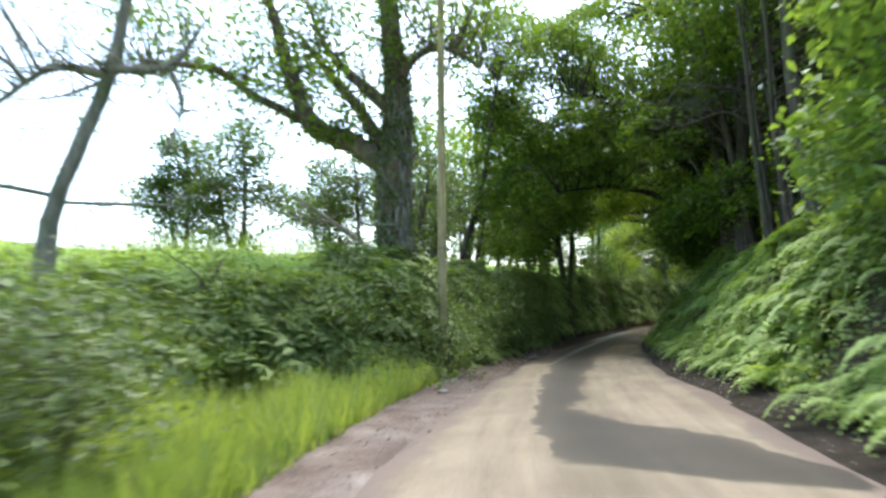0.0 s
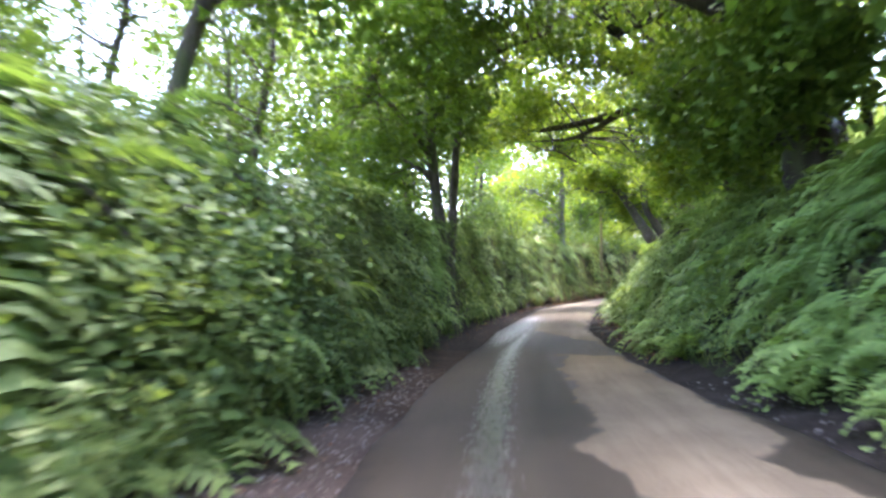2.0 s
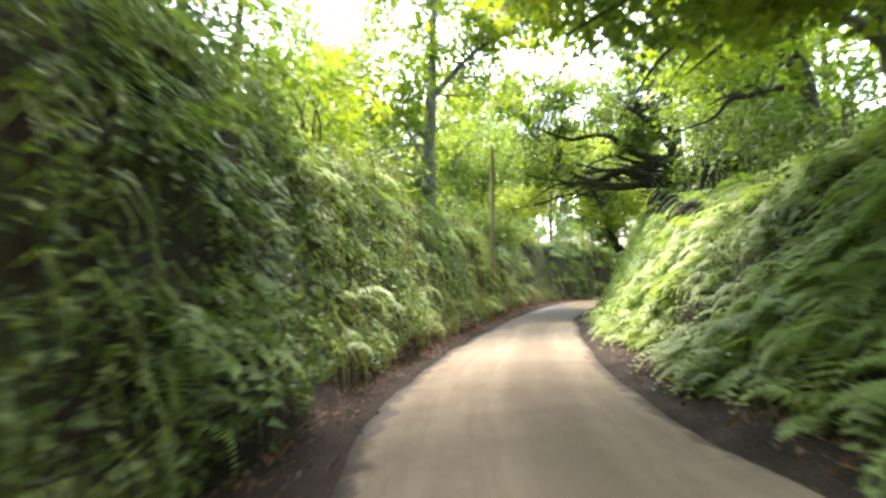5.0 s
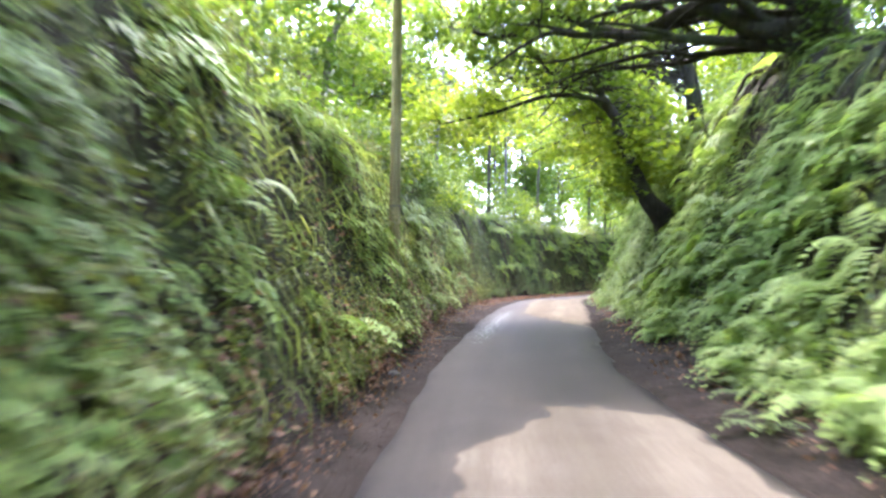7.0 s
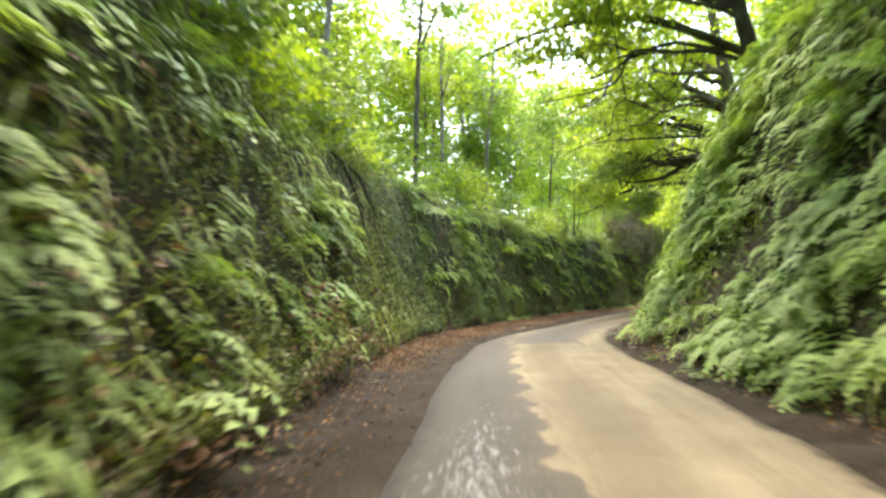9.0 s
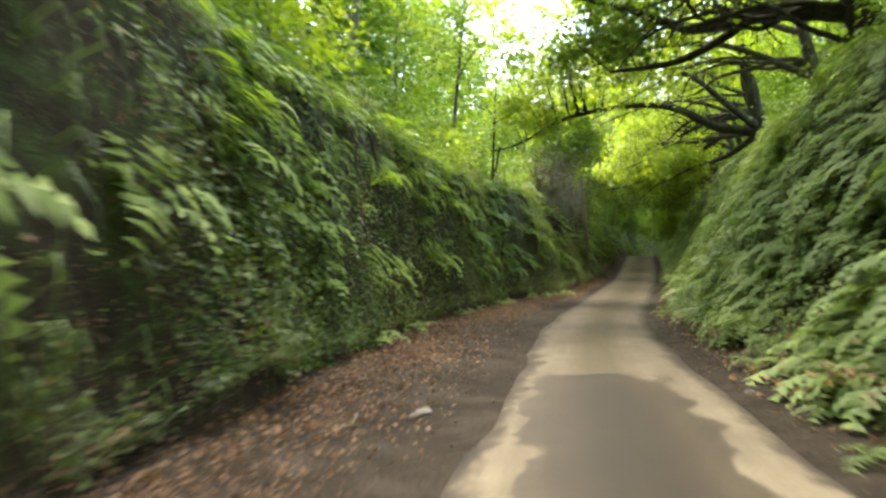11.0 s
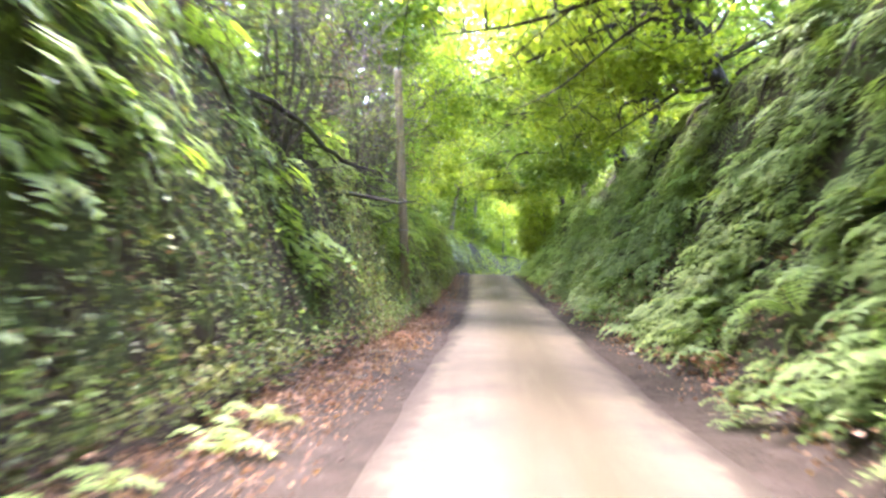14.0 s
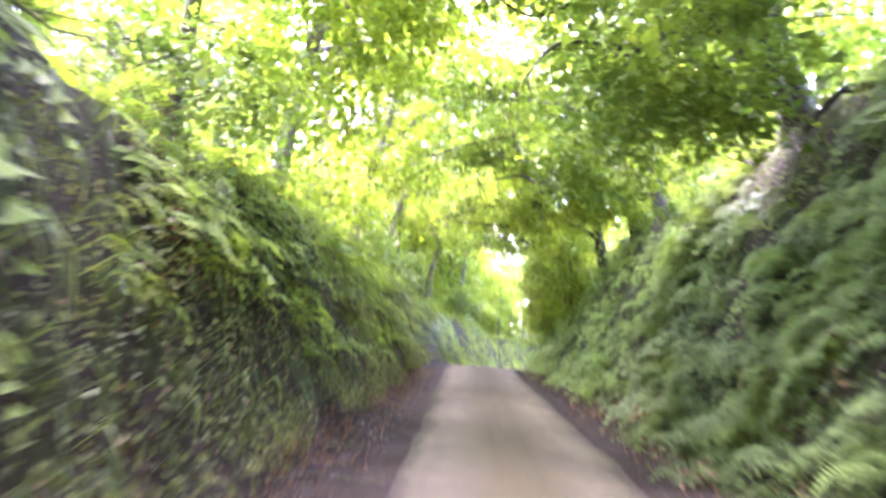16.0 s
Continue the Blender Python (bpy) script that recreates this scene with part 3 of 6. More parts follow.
# ---------------------------------------------------------------- trees
def tree(name, label, trunk, limbs=(), clouds=(), bark=BARK, leaf=LEAF, leaf_size=0.13, per=60, spray=(0.36, 0.36, 0.13), seed=0, group="lane trees", category="tree", twigs=0, ivy=0, stems=(), bough=0.65, simple=False):
    """trunk, limbs: lists of (s, u, h, radius). clouds: (s, u, h, rs, ru, rh, clumps) filled with leafy sprays, each on its own branch."""
    rng = np.random.default_rng(seed)
    base = spot(*trunk[0][:3])
    root = new(name)
    root.location = base
    tagged(root, label, category, group)
    off = np.array(base)
    bones = []

    def line(rows, n=8, wander=0.02):
        p = np.array([spot(*r[:3]) for r in rows]) - off
        q = bend(p, n, rng, wander * rows[0][3] * 2)
        r = np.interp(np.linspace(0, 1, len(q)), np.linspace(0, 1, len(rows)), [x[3] for x in rows])
        return q, r

    def shaft(rows, sides=12, flare=False):
        q, r = line(rows)
        if flare:
            r = r * (1 + 0.45 * np.exp(-np.linspace(0, 9, len(r))))
            q = np.vstack([q[0] - [0, 0, 0.5], q])
            r = np.r_[r[0] * 1.1, r]
        bones.append((q, r))
        t = Tubes()
        t.add(q, r, sides, 0.06, rng)
        return t

    bole = part("trunk", shaft(trunk, 8 if simple else 14, True).mesh("trunk", bark), root)
    for rows in stems:
        part("stem", shaft(rows, 8, True).mesh("stem", bark), root)
    for rows in limbs:
        part("limb", shaft(rows, 9).mesh("limb", bark), root)
    pool = np.concatenate([b[0] for b in bones])
    thick = np.concatenate([b[1] for b in bones])
    fine, spots = Tubes(), []
    for s, u, h, rs, ru, rh, clumps in clouds:
        d = rng.normal(size=(clumps, 3))
        d /= np.linalg.norm(d, axis=1)[:, None]
        d *= rng.uniform(0.25, 1, clumps)[:, None] ** 0.45
        for k in d:
            c = np.array(spot(s + k[0] * rs, u + k[1] * ru, h + k[2] * rh)) - off
            cost = np.linalg.norm(pool - c, axis=1) + 0.8 * np.maximum(pool[:, 2] - c[2], 0)
            i = int(cost.argmin())
            a = pool[i]
            reach = np.linalg.norm(c - a)
            mid = 0.5 * (a + c) + np.array([0, 0, 0.13 * reach]) + rng.normal(size=3) * 0.08 * reach
            r0 = min(thick[i] * 0.6, 0.012 + 0.011 * reach)
            if rng.random() < bough:
                w = 1 if simple else 2
                fine.add(bend([a, mid, c], w, rng, 0.012 * reach), np.linspace(r0, 0.006, 2 * w + 1), 3)
            spots.append(c)
    for _ in range(twigs):
        i = rng.integers(len(pool) // 3, len(pool))
        d = rng.normal(size=3) * [1, 1, 0.5] + [0, 0, 0.25]
        d *= rng.uniform(0.7, 2.2) / np.linalg.norm(d)
        a = pool[i]
        q = bend([a, a + 0.5 * d + rng.normal(size=3) * 0.12, a + d + rng.normal(size=3) * 0.25], 3, rng, 0.03)
        fine.add(q, np.linspace(min(thick[i] * 0.5, 0.035), 0.005, len(q)), 3)
        for _k in range(2):
            j = rng.integers(3, len(q))
            e = rng.normal(size=3) * 0.35
            fine.add(bend([q[j], q[j] + e * 0.6, q[j] + e + rng.normal(size=3) * 0.1], 2, rng, 0.02), np.linspace(0.012, 0.004, 5), 3)
    if fine.count:
        tagged(part("brushwood", fine.mesh("brushwood", bark), root), kind="stuff")
    if spots:
        per = int(per * FULL)
        c = np.repeat(np.array(spots), per, axis=0)
        tilt = np.repeat(rng.normal(size=(len(spots), 2)) * 0.35, per, axis=0)
        g = rng.normal(size=c.shape) * spray
        g[:, 2] += g[:, 0] * tilt[:, 0] + g[:, 1] * tilt[:, 1] - 0.25 * (g[:, 0] ** 2 + g[:, 1] ** 2)
        v, f = leaves(c + g, leaf_size * (1.65 if simple else 1.35), rng, width=0.8 if simple else 0.62, simple=simple)
        part("crown", mesh_of("crown", v, f, [leaf]), root)
    if ivy:
        q, r = bones[0]
        i = rng.integers(0, len(q) * 3 // 4, ivy)
        ang = rng.uniform(0, 2 * np.pi, ivy)
        p = q[i] + np.stack([np.cos(ang), np.sin(ang), np.zeros(ivy)], -1) * (r[i] * rng.uniform(1.0, 1.3, ivy))[:, None] + rng.normal(size=(ivy, 3)) * [0.02, 0.02, 0.12]
        v, f = leaves(p, 0.09, rng, 0.1, 0.6, 0.9)
        part("ivy", mesh_of("ivy", v, f, [IVY]), bole, "dark green climbing ivy")
        for _ in range(14):
            ang, t = rng.uniform(0, 6.28), Tubes()
            k = np.arange(0, len(q) * 2 // 3)
            an = ang + np.cumsum(rng.normal(size=len(k)) * 0.22)
            pts = q[k] + np.stack([np.cos(an), np.sin(an), 0 * an], -1) * (r[k] * 1.04)[:, None]
            t.add(pts, np.linspace(0.075, 0.018, len(k)) * rng.uniform(0.5, 1.2), 6, 0.1, rng)
            part("ivy_stem", t.mesh("ivy_stem", BARK_PALE), bole)
    return root


FULL = 0.74


def limb_fan(seed, s, u, h, r, n, reach, lean=0.0, droop=0.6, spread=2.2, lift=0.5):
    """Long crooked limbs that leave one bole together and sweep out over the lane, each with two side shoots."""
    rng = np.random.default_rng(seed)
    out = []
    for i in range(n):
        far, ds = reach * rng.uniform(0.55, 1.15), lean + 1.35 * spread * rng.uniform(-1, 1)
        z0 = h + rng.uniform(-0.25, 1.3)
        up, down = lift * rng.uniform(0.3, 1.8), droop * rng.uniform(0.2, 1.7)
        rr = r * rng.uniform(0.55, 1.0)
        rows = [(s + ds * t + 0.5 * rng.normal() * min(t, 0.7), u - far * t + 0.3 * rng.normal() * t, z0 + up * math.sin(2.4 * t) - down * t * t + 0.4 * rng.normal() * min(t, 0.7), rr * (1 - t) ** 0.8 + 0.008) for t in (0, 0.2, 0.4, 0.6, 0.8, 1.0)]
        out.append(rows)
        for k, w in ((2, 0.4), (3, 0.3)):
            a = rows[k]
            e = (rng.uniform(-1.3, 1.3), -far * w * rng.uniform(0.5, 1.0), rng.uniform(-0.5, 0.35))
            out.append([(a[0], a[1], a[2], a[3] * 0.6), (a[0] + e[0] * 0.5, a[1] + e[1] * 0.5, a[2] + e[2] * 0.3 + 0.1, a[3] * 0.4), (a[0] + e[0], a[1] + e[1], a[2] + e[2], 0.006)])
    return out


# the old ivy-clad oak on the bank
tree("oak_tree", "old forked oak clad in ivy with sparse leaves on the bank", [(19.3, -4.1, 2.2, 0.5), (19.2, -4.05, 3.6, 0.44), (19.2, -4.0, 5.6, 0.47), (19.3, -3.9, 7.5, 0.34), (19.2, -4.1, 10, 0.27), (19.6, -3.9, 13.5, 0.12)],
     limbs=[[(19.2, -4.1, 5.4, 0.34), (19.2, -5.4, 6.3, 0.3), (19.0, -6.5, 6.9, 0.27), (18.9, -6.9, 8.2, 0.22), (19.0, -7.6, 10.5, 0.12)],
            [(19.0, -6.4, 6.9, 0.14), (18.6, -8.0, 7.8, 0.115), (18.2, -9.0, 8.5, 0.1), (17.4, -10.6, 8.5, 0.07), (16.6, -12.0, 7.6, 0.04), (16.2, -13.5, 7.4, 0.015)],
            [(19.2, -4.0, 7.8, 0.16), (19.0, -3.3, 8.5, 0.11), (19.0, -2.4, 8.6, 0.08), (18.8, -1.5, 7.9, 0.04)],
            [(19.3, -4.3, 5.9, 0.2), (19.8, -5.4, 7.6, 0.16), (20.2, -6.4, 8.8, 0.12), (20.8, -7.6, 10.4, 0.05)],
            [(19.2, -4.0, 7.0, 0.2), (19.8, -5.2, 8.2, 0.16), (20.4, -6.4, 9.5, 0.1), (21, -7.4, 11.5, 0.05)]],
     clouds=[(19.5, -4, 11.5, 4.0, 3.5, 2.6, 120), (18.5, -9, 9.5, 3.5, 3.0, 1.6, 90), (18.8, -7.0, 11.0, 2.5, 2.5, 2.5, 60), (18.0, -6.5, 7.6, 1.6, 2.4, 0.8, 30), (18.5, -2.0, 9.3, 2.5, 2.0, 1.5, 30), (19.0, -5.5, 8.4, 2.0, 1.8, 1.5, 16), (19.0, -5.6, 6.8, 0.5, 1.2, 0.45, 24), (19.2, -4.0, 9.6, 0.7, 0.7, 1.8, 30)],
     bark=BARK_OAK, leaf=LEAF, leaf_size=0.12, per=40, seed=11, twigs=260, ivy=4200, spray=(0.4, 0.4, 0.25))
tree("field_tree", "thin dark leaning tree with sparse leaves at the field edge", [(12.3, -9.1, 1.6, 0.19), (12.4, -9.0, 3.4, 0.17), (12.6, -8.5, 5.0, 0.16), (12.8, -7.9, 6.8, 0.13), (13.0, -7.4, 10, 0.07)],
     limbs=[[(12.5, -8.8, 3.9, 0.05), (11.8, -9.8, 4.1, 0.04), (11, -11.5, 4.2, 0.02)], [(12.5, -8.8, 3.8, 0.04), (12.6, -7.6, 3.7, 0.03), (12.6, -6.3, 3.6, 0.012)], [(12.7, -8.0, 6.3, 0.1), (12.6, -9.2, 6.5, 0.08), (12.5, -10.6, 5.7, 0.05), (12.4, -12, 5.0, 0.02)], [(12.7, -8.0, 6.4, 0.1), (13, -6.9, 6.5, 0.08), (13.3, -6.3, 7.4, 0.03)], [(13, -6.9, 6.5, 0.06), (13.1, -6.7, 5.6, 0.04), (13.1, -7.2, 4.6, 0.015)]],
     clouds=[(12.5, -8.6, 9.0, 3.0, 3.0, 2.0, 50), (12.5, -9.5, 6.6, 1.8, 2.6, 1.2, 36), (11.5, -11.5, 4.8, 1.2, 1.6, 0.9, 12)], bark=BARK_PALE, leaf=LEAF_DARK, leaf_size=0.08, per=26, seed=12, twigs=70)
for k, (s, u, hh, n) in enumerate([(27, -16.4, 5.8, 75), (26, -13.0, 6.2, 60), (36, -15, 6.5, 60), (44, -12, 7.0, 60), (31, -10.5, 5.6, 50)]):
    b = float(rise(s, u))
    tree("hawthorn_tree", "small airy hawthorn tree standing in the field hedge", [(s, u, b - 0.2, 0.13), (s + 0.1, u + 0.15, b + 1.2, 0.1), (s, u + 0.3, b + hh * 0.6, 0.06), (s, u + 0.2, b + hh * 0.9, 0.025)],
         stems=[[(s + 0.2, u - 0.2, b - 0.2, 0.09), (s + 0.3, u - 0.7, b + 1.3, 0.07), (s + 0.2, u - 1.2, b + hh * 0.6, 0.025)]],
         clouds=[(s, u + 0.2, b + hh * 0.76, 1.3, 1.1, hh * 0.22, n), (s + 0.4, u + 1.1, b + hh * 0.5, 1.2, 0.9, 0.8, n // 2), (s, u - 1.2, b + hh * 0.5, 1.3, 1.1, 1.0, n), (s + 0.3, u - 0.3, b + hh * 0.25, 1.6, 1.8, 0.7, n // 2)], leaf=LEAF_DARK, leaf_size=0.1, per=80, seed=30 + k, twigs=30, simple=True, group="field hedge trees")
tree("dead_tree", "bare grey dead tree leaning over the bank", [(21.8, -5.2, 2.6, 0.12), (21.9, -6.0, 3.7, 0.1), (22, -7.2, 4.6, 0.07), (22, -8.6, 5.6, 0.03)],
     limbs=[[(22, -6.4, 4.0, 0.05), (22.2, -6.2, 5.2, 0.035), (22.3, -6.6, 6.6, 0.015)], [(22, -7.2, 4.6, 0.05), (21.6, -8.4, 4.8, 0.03), (21, -9.6, 5.4, 0.012)]], seed=14, twigs=46, bark=BARK_PALE)
# scrub hedge behind the ferny bank
for k, (s, u, hh, n) in enumerate([(24.5, -5.4, 4.4, 40), (28, -5.8, 5.6, 60), (31.5, -5.0, 5.2, 60), (34.5, -6.3, 6.2, 60)]):
    b = float(rise(s, u))
    tree("hedge_tree", "bushy hawthorn grown out of the roadside hedge", [(s, u, b - 0.2, 0.12), (s + 0.2, u + 0.2, b + 1.4, 0.09), (s + 0.5, u + 0.5, b + hh * 0.6, 0.05), (s + 0.6, u + 0.6, b + hh * 0.9, 0.02)],
         stems=[[(s + 0.3, u - 0.2, b - 0.2, 0.08), (s + 0.7, u - 0.5, b + 1.5, 0.06), (s + 1.2, u - 0.7, b + hh * 0.8, 0.02)]],
         clouds=[(s, u, b + hh * 0.6, 2.0, 1.5, 2.2, n)], leaf=LEAF_DARK, leaf_size=0.1, per=60, seed=50 + k, twigs=20, group="roadside hedge trees")
tree("maple_tree", "leafy field maple leaning over the hedge towards the lane", [(27.5, -4.6, 2.4, 0.15), (27.6, -4.2, 4.2, 0.13), (27.6, -3.4, 6.6, 0.1), (27.4, -2.6, 10.5, 0.04)],
     limbs=[[(27.6, -3.6, 6.0, 0.06), (27.2, -2.0, 6.8, 0.04), (26.8, -0.8, 6.6, 0.015)]],
     clouds=[(29.5, -3.0, 12.0, 3.0, 2.2, 3.2, 130), (28.5, -2.6, 8.2, 2.2, 1.8, 2.4, 100), (27.5, -2.4, 5.8, 1.8, 1.2, 1.2, 34)], bark=BARK, leaf=LEAF, leaf_size=0.12, per=90, simple=True, seed=26)
# twin-stemmed tree on the left bank, arching over the lane
tree("ash_tree", "twin-stemmed tree rooted in the bank with dark arching foliage", [(39.3, -2.7, 1.2, 0.2), (39.2, -2.6, 3.0, 0.17), (39.0, -2.75, 5.2, 0.15), (38.7, -2.6, 8.0, 0.12), (38.6, -2.0, 11.0, 0.05)],
     stems=[[(39.8, -2.55, 1.4, 0.15), (39.8, -2.35, 3.2, 0.13), (40.0, -2.1, 6.0, 0.1), (40.2, -1.6, 9.5, 0.05)]],
     limbs=[[(39.0, -2.7, 5.0, 0.09), (37.5, -3.2, 6.0, 0.07), (35.5, -3.4, 6.2, 0.03)], [(39.0, -2.6, 6.3, 0.09), (38.5, -1.0, 7.6, 0.07), (38, 0.8, 8.0, 0.03)], [(39.2, -2.8, 4.6, 0.08), (40, -4.5, 5.6, 0.05), (41, -6, 5.8, 0.02)]],
     clouds=[(37.5, -3.0, 7.6, 4.0, 2.6, 2.6, 140), (36, -4.3, 5.2, 2.8, 1.5, 1.4, 36), (39, -0.3, 9.3, 3.6, 2.6, 1.6, 130), (41.5, -5.2, 6.6, 3.0, 2.4, 1.8, 90), (45, -4.2, 7.6, 2.6, 2.0, 2.2, 70)], leaf=LEAF, leaf_size=0.13, per=126, simple=True, seed=21)
tree("birch_tree", "slender pale-barked tree behind the hedge bank", [(53.5, -5.2, 3.0, 0.14), (53.5, -5.1, 5.5, 0.12), (53.6, -5.2, 8.5, 0.09), (53.4, -5.0, 12, 0.04)],
     clouds=[(54, -5.0, 9.6, 3.0, 2.5, 3.0, 150), (52.5, -6, 6.2, 2.0, 1.8, 1.2, 26)], bark=BARK_PALE, leaf=LEAF_LIME, leaf_size=0.13, per=45, seed=22)
tree("sycamore_tree", "stout pale trunk on top of the lane bank with lime leaves", [(71.2, -3.2, 3.0, 0.27), (71.2, -3.1, 4.6, 0.23), (71.4, -3.0, 7.5, 0.2), (71.6, -2.8, 11, 0.12), (71.6, -2.6, 14, 0.05)],
     limbs=[[(71.3, -3.0, 6.5, 0.1), (69.8, -4.3, 7.6, 0.07), (68, -5.6, 8.2, 0.03)], [(71.5, -2.9, 8.2, 0.1), (71.2, -1.2, 9.6, 0.07), (70.6, 0.4, 10.0, 0.03)]],
     clouds=[(69.5, -5.2, 7.6, 3.2, 2.6, 2.4, 110), (71.5, -2.8, 11.6, 3.6, 3.2, 2.2, 120), (66.5, -5.5, 5.6, 2.4, 1.6, 1.2, 60), (71.0, 0.2, 10.6, 2.8, 2.2, 1.0, 50), (73.0, -1.0, 8.8, 2.2, 1.6, 0.9, 20)], bark=BARK_PALE, leaf=LEAF_LIME, leaf_size=0.14, per=100, simple=True, seed=23)
for k, (s, u, hh, r, n) in enumerate([(50.5, -7.6, 11, 0.14, 120), (45.5, -8.2, 11, 0.13, 90), (58.5, -5.5, 9, 0.12, 60), (63, -6.5, 10, 0.14, 70), (78, -5.4, 8, 0.1, 70), (86, -5.6, 9, 0.12, 80), (92, -5.2, 8, 0.1, 90), (98, -6.2, 9.5, 0.12, 90), (105, -7.0, 10, 0.13, 80), (111.5, -6.4, 10, 0.12, 70), (116, -7.2, 10, 0.11, 80), (123, -7.4, 10, 0.13, 80), (134, -7.2, 8, 0.1, 70), (143, -5.6, 6, 0.08, 90), (151, -4.8, 6, 0.09, 90), (158, -4.6, 7.5, 0.12, 110), (167, -4.6, 8.5, 0.13, 120), (176, -5, 9, 0.14, 130), (186, -5, 9, 0.14, 130), (197, -4.5, 9, 0.14, 140), (208, -4, 9, 0.14, 140)]):
    b = float(rise(s, u))
    if s > 95:
        hh = hh * 1.4
    lean = 0.25 * math.sin(k * 2.1)
    tree("woodland_tree", "slim woodland tree on top of the lane bank", [(s, u, b - 0.3, r), (s + lean, u + 0.2, b + hh * 0.3, r * 0.85), (s + lean, u + 0.5 - lean, b + hh * 0.6, r * 0.6), (s, u + 0.9, b + hh, r * 0.2)],
         limbs=[[(s + lean, u + 0.3, b + hh * 0.45, r * 0.5), (s - 0.8, u + 1.4, b + hh * 0.55, r * 0.3), (s - 1.2, u + 2.4, b + hh * 0.58, r * 0.12)]],
         clouds=[(s, u + 0.6, b + hh * 0.72, 2.8, 2.4, hh * 0.3, n), (s + 0.5, u + 0.3, b + 1.8, 2.6, 1.3, 1.3, n // 3)], bark=BARK_PALE if k % 3 else BARK, leaf=(LEAF, LEAF_LIME, LEAF)[k % 3], leaf_size=0.13, per=85, seed=70 + k, twigs=6, simple=True)
tree("sapling", "thin dark sapling growing from the lane bank", [(130.3, -4.5, 3.4, 0.06), (130.5, -4.4, 5.0, 0.05), (130.5, -4.35, 6.6, 0.04), (130.4, -4.2, 9.5, 0.015)],
     limbs=[[(130.5, -4.4, 7.2, 0.03), (130.3, -3.6, 7.5, 0.02), (130, -2.4, 8.3, 0.008)], [(130.5, -4.4, 7.6, 0.03), (130.6, -5.2, 8.0, 0.015), (130.5, -6, 7.9, 0.008)]],
     clouds=[(130.4, -4.2, 9.0, 1.8, 1.6, 1.0, 26)], bark=BARK_DARK, leaf=LEAF, leaf_size=0.11, per=30, seed=24, twigs=10, category="sapling")

# right bank
tree("sycamore_tree", "big dark tree rooted in the bank shading the lane", [(30.5, 4.9, 1.9, 0.42), (30.4, 4.8, 3.6, 0.36), (30.3, 4.6, 6.0, 0.3), (30.0, 4.3, 9.5, 0.2), (29.8, 4.0, 13, 0.08)],
     limbs=[[(30.3, 4.7, 4.8, 0.16), (30.5, 3.0, 5.9, 0.12), (30.2, 1.2, 6.4, 0.08), (29.8, -0.8, 6.3, 0.03)], [(30.3, 4.5, 6.5, 0.18), (28.5, 3.0, 8.0, 0.12), (26.5, 1.6, 8.8, 0.05)], [(30.3, 4.6, 5.4, 0.15), (32.5, 3.6, 6.5, 0.1), (35, 2.4, 6.8, 0.04)],
            [(30.3, 4.6, 7.2, 0.15), (29, 2.4, 9.2, 0.1), (28.5, 0, 9.8, 0.05), (28, -2.2, 9.4, 0.02)]],
     clouds=[(30.5, 2.0, 12.6, 4.0, 3.6, 2.8, 110), (34, -1.0, 13.0, 3.4, 3.0, 2.4, 90), (30.0, 2.2, 8.0, 4.5, 3.4, 2.2, 120), (31, -0.4, 8.6, 3.6, 2.6, 1.4, 80), (31.5, 5.6, 11.0, 3.5, 2.6, 2.2, 50), (32.5, 3.8, 5.0, 2.4, 1.2, 0.9, 60), (29.0, 4.1, 4.4, 1.3, 0.7, 0.9, 46), (33.5, 4.6, 3.9, 2.0, 0.7, 0.8, 40), (25, 3.8, 8.2, 3.0, 2.2, 2.0, 26)], bark=BARK_DARK, leaf=LEAF, leaf_size=0.13, per=126, simple=True, seed=40)
_rng = np.random.default_rng(5)
for k in range(17):
    s, u = 15.5 + k * 0.95 + _rng.uniform(-0.3, 0.3), 6.0 + _rng.uniform(-0.5, 2.2)
    b, hh, r = float(rise(s, u)), _rng.uniform(9, 12), _rng.uniform(0.05, 0.12)
    tree("coppice_stem", "tall thin upright grey stem in the dense roadside coppice", [(s, u, b - 0.3, r), (s + _rng.uniform(-0.2, 0.2), u - 0.2, b + 3, r * 0.85), (s + _rng.uniform(-0.4, 0.4), u - 0.3, b + 6, r * 0.7), (s, u - 0.6, b + hh, r * 0.25)],
         stems=[[(s + 0.35, u + 0.2, b - 0.3, r * 0.7), (s + 0.6, u, b + 4, r * 0.6), (s + 1.0, u - 0.1, b + hh * 0.9, r * 0.2)]],
         clouds=[(s, u + 0.9, b + hh * 0.8, 2.4, 1.6, 2.0, 14), (s, u + 1.6, b + 3.6, 1.8, 1.0, 2.8, 32), (s, u + 3.4, b + 6.5, 1.8, 1.4, 3.4, 34)], bark=BARK if k % 2 else BARK_DARK, leaf=LEAF, leaf_size=0.14, per=60, simple=True, seed=100 + k, group="coppice stems")
